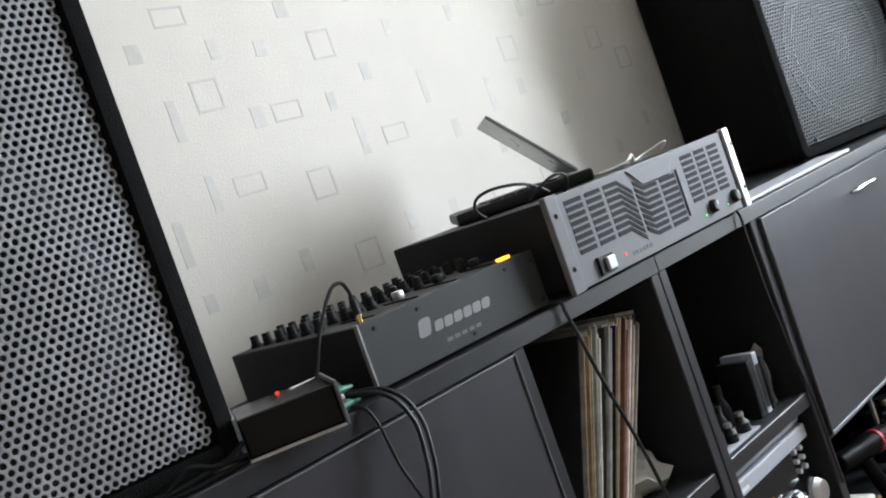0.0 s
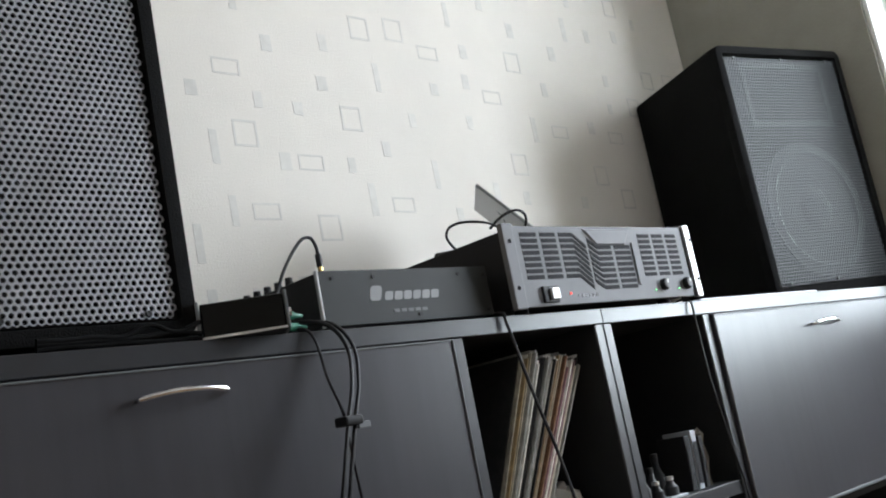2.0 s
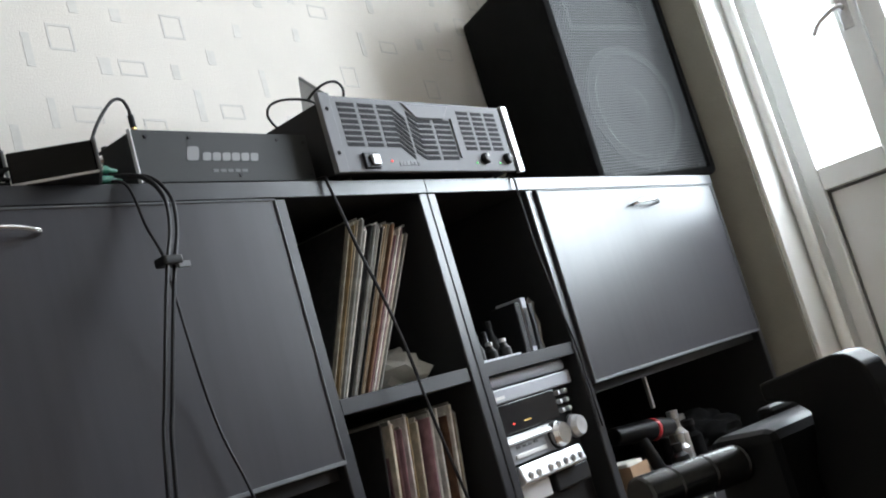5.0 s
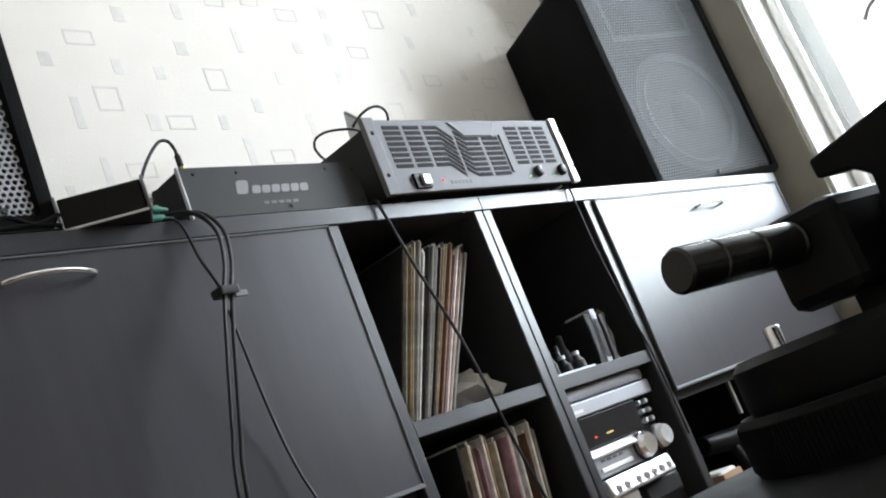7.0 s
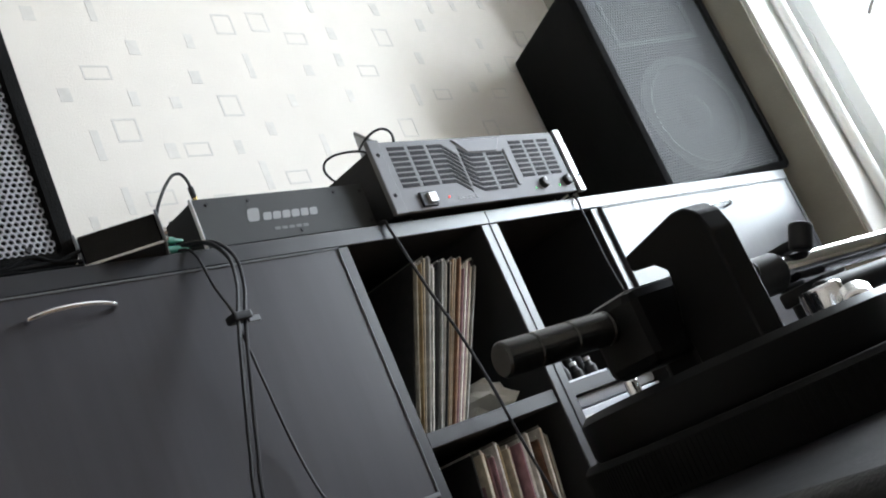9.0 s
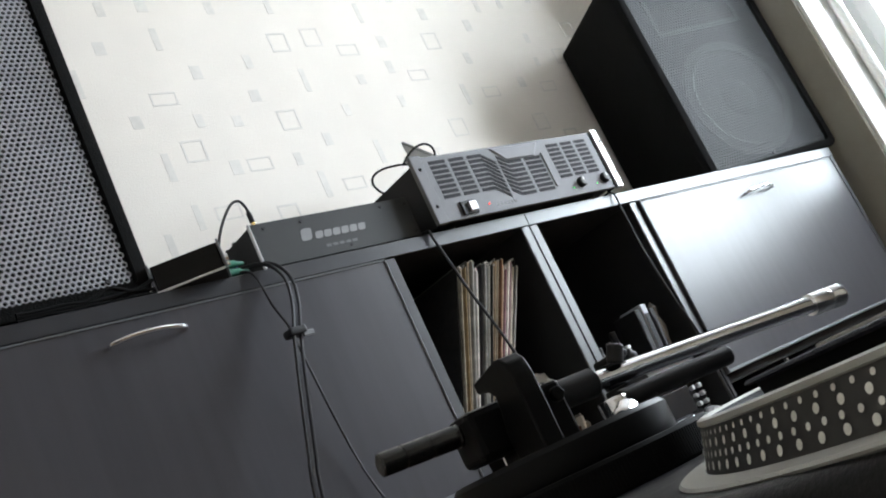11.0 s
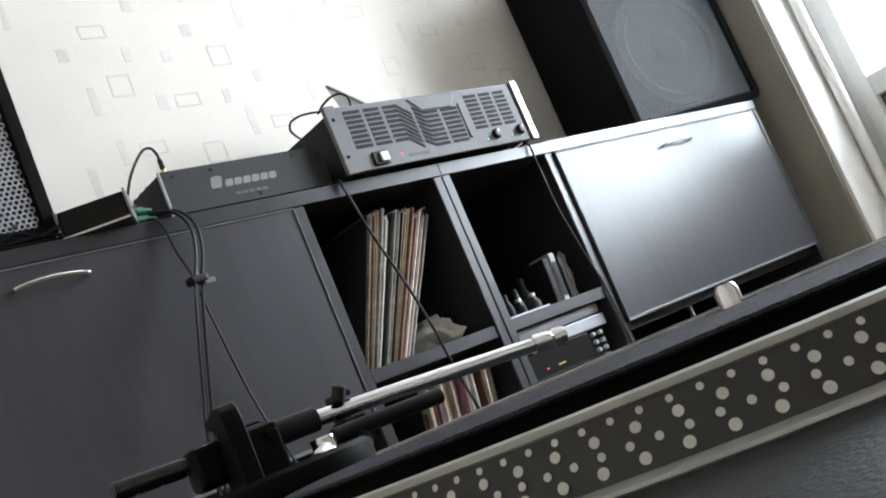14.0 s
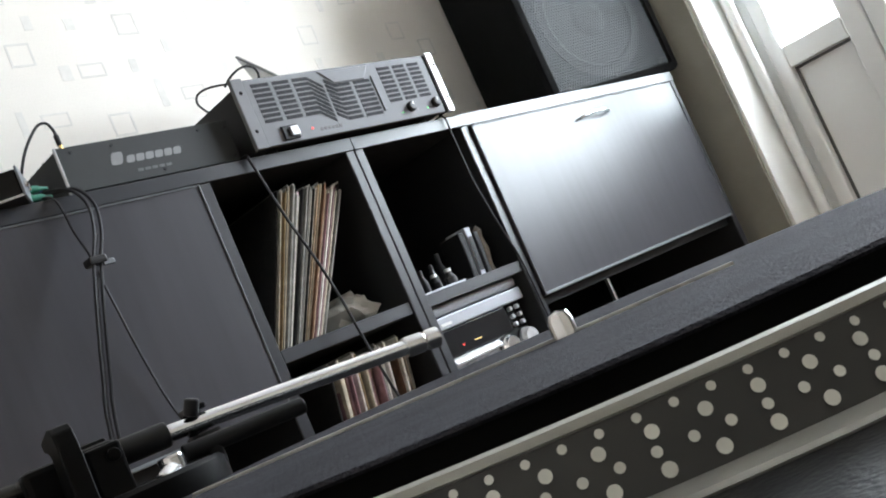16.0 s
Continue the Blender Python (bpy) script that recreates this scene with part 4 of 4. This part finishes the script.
def stereo():
    """Compact stereo: sloping pale top, black display, silver control panel."""
    ob = thing("compact_stereo", "silver and black compact stereo with chrome dials on the shelf", "stereo")
    x0, x1, y, z0 = 0.032, 0.292, 0.022, 0.548
    part("case", boxed(x0, x1, y + 0.0165, y + 0.30, z0, 0.838, 0.005), BLACK, ob)
    part("lid", boxed(x0, x1, y + 0.002, y + 0.2, 0.8219, 0.8430, 0.006), STEREO_TOP, ob, "pale blue-grey lid")
    part("fascia", boxed(x0, x1, y - 0.003, y + 0.012, 0.7944, 0.8195, 0.003), STEREO_TOP, ob, "pale fascia")
    part("mark", boxed(x0 + 0.012, x0 + 0.042, y - 0.0042, y - 0.002, 0.8009, 0.8065), WHITE, ob)
    part("display", boxed(x0 + 0.004, x1 - 0.062, y + 0.002, y + 0.014, 0.7393, 0.7928, 0.002), DISPLAY, ob, "black display window")
    part("lamp", boxed(x0 + 0.05, x0 + 0.056, y + 0.001, y + 0.003, 0.7539, 0.7563), LED_RED, ob)
    part("lamp", boxed(x0 + 0.085, x0 + 0.105, y + 0.001, y + 0.003, 0.7539, 0.7559), LED_ORANGE_DIM, ob, "dim amber readout")
    for r in range(3):
        for c in range(2):
            part("button", cyled((x1 - 0.042 + c * 0.022, y + 0.014, 0.7831 - r * 0.0165), (x1 - 0.042 + c * 0.022, y + 0.004, 0.7831 - r * 0.0165), 0.0045, seg=12, bevel=0.001), SILVER, ob)
    panel = part("control_panel", boxed(x0 + 0.002, x1 - 0.085, y - 0.006, y + 0.014, 0.6891, 0.7361, 0.003), PANEL_GREY, ob, "grey control panel")
    ledge = bmesh.new()
    box(ledge, x0 + 0.002, x1 - 0.085, -0.014, 0.004, -0.003, 0.003, 0.0015, m=Matrix.Translation((0, y - 0.002, 0.7328)) @ Matrix.Rotation(radians(38), 4, "X"))
    part("ledge", ledge, SILVER, panel, "bright sloping ledge")
    part("slot", boxed(x0 + 0.022, x0 + 0.115, y - 0.0085, y - 0.005, 0.6972, 0.7045, 0.001), WHITE, panel, "white slot cover")
    for i in range(4):
        part("mark", boxed(x0 + 0.03 + i * 0.018, x0 + 0.04 + i * 0.018, y - 0.0072, y - 0.0055, 0.7134, 0.7175), PRINT_DIM, panel)
    for x, z, r, mtl, words in ((x1 - 0.105, 0.7134, 0.023, CHROME, "round chrome dial"), (x1 - 0.046, 0.7166, 0.021, STEEL, "dark steel dial")):
        turn = Matrix.Translation((x, y - 0.004, z)) @ Matrix.Rotation(radians(90), 4, "X")
        d = part("dial", lathe([(0, 0), (r, 0), (r, 0.012), (r * 0.93, 0.0135), (r * 0.86, 0.020), (r * 0.80, 0.022), (0, 0.0215)], 36, turn), mtl, ob, words)
        part("skirt", lathe([(r * 1.02, 0.0), (r * 1.10, 0.0), (r * 1.10, 0.004), (r * 1.02, 0.005)], 36, turn), BLACK, d, "black dial skirt")
    low = part("lower_panel", boxed(x0 + 0.002, x1 - 0.062, -0.010, 0.012, -0.0155, 0.0155, 0.004, m=Matrix.Translation((0, y - 0.014, 0.6697)) @ Matrix.Rotation(radians(-14), 4, "X")), SILVER, ob, "bright silver lower panel")
    for i in range(7):
        bx = x0 + 0.022 + i * 0.0245 + (0.012 if i > 1 else 0)
        part("button", cyled((bx, y - 0.022, 0.6676), (bx, y - 0.028, 0.6664), 0.0062, seg=14, bevel=0.001), STEEL, low)
    part("tape_door", boxed(x0 + 0.01, x0 + 0.10, y - 0.004, y + 0.014, 0.6194, 0.6518, 0.003), SILVER, ob)
    part("tape_door", boxed(x0 + 0.12, x1 - 0.03, y - 0.004, y + 0.014, 0.6194, 0.6518, 0.003), BLACK, ob)
    return ob


stereo()

# ---- open compartment of the right unit ----
dryer = thing("hair_dryer", "black hair dryer with a red ring lying on its side", "hair dryer")
part("barrel", cyled((0.49, 0.092, 0.660), (0.625, 0.080, 0.646), 0.019, 0.024, bevel=0.004), PIVOT, dryer)
part("ring", cyled((0.626, 0.0800, 0.6459), (0.637, 0.0789, 0.6446), 0.0246, bevel=0.002), RED, dryer, "red ring")
part("grip", cyled((0.575, 0.085, 0.645), (0.585, 0.06, 0.5535), 0.0145, bevel=0.003), PIVOT, dryer)
part("nozzle", cyled((0.637, 0.0789, 0.6446), (0.70, 0.073, 0.638), 0.0245, 0.018, bevel=0.003), BLACK, dryer)
for i, (x, y, r, h, mtl) in enumerate(((0.735, 0.08, 0.022, 0.10, FIGURE), (0.78, 0.14, 0.02, 0.09, BLACK), (0.69, 0.055, 0.018, 0.06, STEEL), (0.83, 0.10, 0.024, 0.07, CARPET), (0.90, 0.16, 0.03, 0.08, CARPET), (0.62, 0.03, 0.02, 0.05, BLACK))):
    b = thing("bottle", "small dull cosmetics bottle in the open compartment", "bottle", "bottles in the compartment")
    part("body", lathe([(0, 0), (r, 0), (r, h * 0.65), (r * 0.5, h * 0.8), (r * 0.5, h)], 18, Matrix.Translation((x, y, 0.548))), mtl, b)
    part("cap", lathe([(r * 0.6, 0), (r * 0.6, h * 0.18), (0, h * 0.2)], 14, Matrix.Translation((x, y, 0.548 + h))), STEEL if i % 2 == 0 else BLACK, b)
carton = thing("carton", "small open brown cardboard carton with pale lining", "carton")
for a in ((0.40, 0.47, 0.02, 0.022), (0.40, 0.47, 0.09, 0.092), (0.40, 0.402, 0.022, 0.09), (0.468, 0.47, 0.022, 0.09)):
    part("side", boxed(*a, 0.5502, 0.605), CARD, carton)
part("base", boxed(0.40, 0.47, 0.02, 0.092, 0.548, 0.55), CARD, carton)
part("lining", boxed(0.404, 0.466, 0.026, 0.086, 0.552, 0.612, 0.006), PAPER, carton)
cloth = thing("cloth_pile", "dark crumpled cloth heaped in the compartment", "cloth")
bm = bmesh.new()
ico = bmesh.ops.create_icosphere(bm, subdivisions=4, radius=1.0)["verts"]
for v in ico:
    n = noise.noise(v.co * 2.3 + Vector((3, 1, 2)))
    v.co = Vector((v.co.x * 0.15, v.co.y * 0.10, max(-0.35, v.co.z) * 0.06)) * (1 + 0.35 * n)
bmesh.ops.transform(bm, matrix=Matrix.Translation((0.96, 0.16, 0.575)), verts=ico)
part("cloth", bm, CARPET, cloth)

# ---- the turntable ----
SX, SY = -1.038, -1.2234     # spindle, in the deck's own axes
PZ = 0.7365                  # top of the plinth
DECK = Matrix.Translation((-1.1554, -0.9378, 0.0025)) @ Matrix.Rotation(radians(-11.5), 4, "Z") @ Matrix.Translation((1.182, 0.972, 0))


def turntable():
    ob = thing("turntable", "black direct-drive turntable with dotted platter and chrome tonearm", "turntable", m=DECK)
    px0, px1, py0, py1 = -1.212, SX + 0.190, SY - 0.176, -0.905
    part("plinth", boxed(px0, px1, py0, py1, PZ - 0.095, PZ, 0.006, 3), PLINTH, ob, "black speckled plinth")
    for x in (px0 + 0.06, px1 - 0.06):
        for y in (py0 + 0.06, py1 - 0.06):
            part("foot", lathe([(0.0, 0.0), (0.026, 0.0), (0.028, 0.012), (0.022, 0.03), (0.0, 0.03)], 24, Matrix.Translation((x, y, PZ - 0.122))), RUBBER, ob)
    at = Matrix.Translation((SX, SY, -0.0036))
    pl = part("platter", lathe([(0.0, 0.7372), (0.1700, 0.7372), (0.1712, 0.7382), (0.1705, 0.7398), (0.1640, 0.7405)], 160, at), PLATTER_BASE, ob, "dull grey platter")
    part("rim", lathe([(0.1640, 0.7402), (0.1600, 0.7515)], 160, at), PLATTER_DARK, pl, "black sloping rim")
    part("lower_lip", lathe([(0.1641, 0.7397), (0.1712, 0.7399), (0.1716, 0.7405), (0.1708, 0.7411), (0.1640, 0.7413)], 160, at), PLATTER, pl, "bare metal lower lip")
    part("lip", lathe([(0.1599, 0.7513), (0.1606, 0.7518), (0.1604, 0.7530), (0.1590, 0.7534), (0.1575, 0.7528), (0.1572, 0.7505)], 160, at), PLATTER, pl, "bare metal lip")
    # Both mats are near black so the gap round the slipmat reads as shade.
    part("rubber_mat", lathe([(0.1573, 0.7526), (0.1562, 0.7505), (0.1545, 0.7475), (0.0, 0.7475)], 128, at), PAD, pl, "black recessed rubber mat")
    part("under_mat", lathe([(0.1415, 0.7474), (0.1425, 0.7555), (0.0, 0.7555)], 128, at), PAD, pl, "black rubber under mat")
    part("slipmat", lathe([(0.0, 0.7556), (0.1448, 0.7556), (0.1456, 0.7562), (0.1446, 0.7569), (0.0, 0.7570)], 128, at), FELT, ob, "charcoal felt slipmat with a pale line")
    part("spindle", lathe([(0.0038, 0.756), (0.0038, 0.7620), (0.0029, 0.7639), (0.0, 0.7648)], 24, at), CHROME, ob, "chrome spindle")
    ln = boxed(-0.05, 0.125, -0.0010, 0.0010, 0.7566, 0.7579, 0.0003, 1)
    bmesh.ops.transform(ln, matrix=at @ Matrix.Rotation(radians(135), 4, "Z"), verts=ln.verts[:])
    part("marker_line", ln, CHALK, ob, "pale worn line")
    # strobe dots: four rows on the slope
    verts, faces = [], []
    slope = Vector((0.1600 - 0.1640, 0.7515 - 0.7406))
    for row, (v, r, count) in enumerate(((0.24, 0.00105, 140), (0.46, 0.00076, 204), (0.68, 0.00098, 140), (0.88, 0.00066, 198))):
        rad, z = 0.1640 + slope.x * v + 0.0003, 0.7370 + slope.y * v
        for i in range(count):
            a = 2 * math.pi * (i + 0.5 * (row % 2)) / count
            c = Vector((SX + rad * math.cos(a), SY + rad * math.sin(a), z))
            tx = Vector((-math.sin(a), math.cos(a), 0))
            tz = Vector((slope.x * math.cos(a), slope.x * math.sin(a), slope.y)).normalized()
            n = len(verts)
            verts += [tuple(c + r * (math.cos(k * math.pi / 6) * tx + math.sin(k * math.pi / 6) * tz)) for k in range(12)]
            faces.append(tuple(range(n, n + 12)))
    me = bpy.data.meshes.new("strobe_dots")
    me.from_pydata(verts, [], faces)
    me.materials.append(DOTS)
    dots = new("strobe_dots", me)
    dots.parent, dots["kind"] = pl, "stuff"
    return ob


def tonearm(deck):
    """Pivot assembly and arm along +x."""
    ax, ay, az = -1.118, -0.976, 0.779
    ring = part("height_ring", lathe([(0.0, PZ), (0.0545, PZ), (0.055, PZ + 0.001), (0.055, PZ + 0.0115), (0.0535, PZ + 0.013), (0.0, PZ + 0.013)], 72, Matrix.Translation((ax + 0.012, ay, 0))), PAD, deck, "ribbed black height ring")
    ribs = bmesh.new()
    for k in range(230):
        box(ribs, 0.0549, 0.0553, -0.0004, 0.0004, PZ + 0.0015, PZ + 0.0112, m=Matrix.Translation((ax + 0.012, ay, 0)) @ Matrix.Rotation(2 * math.pi * k / 230, 4, "Z"))
    part("ribbing", ribs, PAD, ring, smooth=False)["kind"] = "stuff"
    part("platform", lathe([(0.0, 0.0), (0.046, 0.0), (0.0465, 0.0015), (0.0465, 0.0105), (0.0445, 0.0125), (0.0, 0.0125)], 56, Matrix.Translation((ax + 0.010, ay + 0.004, PZ + 0.013))), PIVOT, deck)
    arm = part("tonearm", tube([(-1.095, ay - 0.001, az), (-1.04, ay - 0.001, az - 0.0022), (-0.945, ay - 0.003, az - 0.0072)], 0.0041, seg=24), POLISHED, deck, "polished chrome arm tube")
    part("collar", lathe([(0.0, 0), (0.0052, 0.0), (0.0056, 0.002), (0.0056, 0.011), (0.0050, 0.012), (0.0050, 0.014), (0.0056, 0.015), (0.0056, 0.021), (0.0, 0.022)], 28,
         Matrix.Translation((-0.951, ay - 0.003, az - 0.0070)) @ Matrix.Rotation(radians(93), 4, "Y")), CHROME, arm, "ridged chrome locking collar")
    part("sleeve", cyled((-1.112, ay, az), (-1.082, ay - 0.001, az - 0.0003), 0.0062, bevel=0.001), RUBBER, arm)
    # counterweight stub with shallow grooves
    prof, reach = [(0.0, 0.0), (0.0040, 0.0), (0.0046, 0.0006)], 0.064
    for k in range(5):
        g = 0.009 + k * 0.0115
        prof += [(0.0046, g), (0.0042, g + 0.0003), (0.0042, g + 0.0009), (0.0046, g + 0.0012)]
    prof += [(0.0046, reach), (0.0, reach)]
    a, b = Vector((-1.182, ay + 0.004, az + 0.0025)), Vector((-1.118, ay, az))
    part("rear_stub", lathe(prof, 32, Matrix.Translation(a) @ (b - a).to_track_quat("Z", "Y").to_matrix().to_4x4()), STUB, arm, "glossy black grooved counterweight stub")
    blk = bmesh.new()
    prism(blk, [(-1.007, 0.758), (-0.985, 0.758), (-0.985, 0.773), (-0.988, 0.782), (-0.9885, 0.787), (-0.985, 0.790), (-0.977, 0.7915), (-0.9768, 0.796), (-0.998, 0.7990), (-1.002, 0.7985), (-1.0055, 0.7955), (-1.007, 0.790)], -0.0045, 0.0045, 0.0008)
    bmesh.ops.transform(blk, matrix=Matrix(((0, 0, 1, -1.130), (1, 0, 0, 0), (0, 1, 0, 0), (0, 0, 0, 1))), verts=blk.verts[:])
    part("pivot_housing", blk, PIVOT, deck, "flat black pivot housing")
    part("gimbal", boxed(-1.122, -1.106, ay + 0.007, ay + 0.012, az - 0.028, az + 0.010, 0.0015), PIVOT, deck)
    part("gimbal", boxed(-1.122, -1.106, ay - 0.014, ay - 0.009, az - 0.028, az + 0.006, 0.0015), PIVOT, deck)
    part("bearing_block", boxed(-1.148, -1.106, ay - 0.0095, ay + 0.010, az - 0.013, az + 0.0075, 0.003), PIVOT, deck)
    part("counterweight_shaft", cyled((-1.140, ay + 0.002, az + 0.001), (-1.128, ay + 0.001, az), 0.0048, seg=20, bevel=0.001), PIVOT, deck)
    part("bearing_base", boxed(-1.133, -1.110, ay - 0.0085, ay + 0.005, PZ + 0.022, az - 0.0105, 0.002), PIVOT, deck)
    part("stub_collar", cyled((-1.1425, ay + 0.0018, az + 0.0008), (-1.1345, ay + 0.0012, az + 0.0004), 0.0066, seg=24, bevel=0.0012), PIVOT, deck)
    # Added stud: its chrome makes the glint at the platform's edge.
    part("stud", cyled((-1.1064, -0.928, PZ + 0.0255), (-1.1064, -0.928, PZ + 0.0318), 0.0022, seg=14, bevel=0.0005), CHROME, deck, "small chrome stud")
    part("pivot_screw", cyled((-1.111, ay - 0.018, az), (-1.111, ay - 0.0145, az), 0.0030, bevel=0.0006), PIVOT, deck)
    part("bearing", cyled((-1.090, ay - 0.018, PZ + 0.020), (-1.090, ay - 0.018, az - 0.010), 0.006, bevel=0.001), CHROME, deck, "chrome bearing post")
    part("adjuster", cyled((-1.100, ay - 0.034, az - 0.020), (-1.093, ay - 0.029, az - 0.017), 0.0050, bevel=0.001), CHROME, deck, "chrome adjusting screw")
    rest = bmesh.new()
    cyl(rest, (-1.066, ay + 0.006, PZ), (-1.066, ay + 0.006, az - 0.008), 0.0045, seg=14)
    box(rest, -1.072, -1.060, ay - 0.008, ay + 0.010, az - 0.011, az - 0.006, 0.001)
    box(rest, -1.071, -1.061, ay + 0.006, ay + 0.010, az - 0.006, az + 0.006, 0.001)
    box(rest, -1.071, -1.061, ay - 0.004, ay + 0.010, az + 0.0045, az + 0.0075, 0.001)
    part("arm_rest", rest, BLACK, deck, "black arm rest with clip")
    lift = bmesh.new()
    cyl(lift, (-1.068, ay - 0.012, PZ + 0.02), (-1.068, ay - 0.012, az - 0.012), 0.004, seg=14)
    cyl(lift, (-1.082, ay - 0.012, az - 0.012), (-1.020, ay - 0.013, az - 0.013), 0.0042, seg=14, bevel=0.001)
    part("arm_lift", lift, BLACK, deck, "black arm lift under the tube")
    part("lock_knob", cyled((-1.070, ay - 0.004, az + 0.003), (-1.067, ay - 0.006, az + 0.0105), 0.0036, seg=16, bevel=0.001), RUBBER, deck)
    return deck


deck = turntable()
tonearm(deck)
table = thing("table", "dark wooden table under the turntable", "table")
part("tabletop", boxed(-1.32, -0.70, -1.46, -0.83, 0.585, 0.6168, 0.003), TABLE, table)
for x in (-1.26, -0.76):
    for y in (-1.39, -0.89):
        part("leg", boxed(x - 0.02, x + 0.02, y - 0.02, y + 0.02, 0, 0.585, 0.002), TABLE, table)
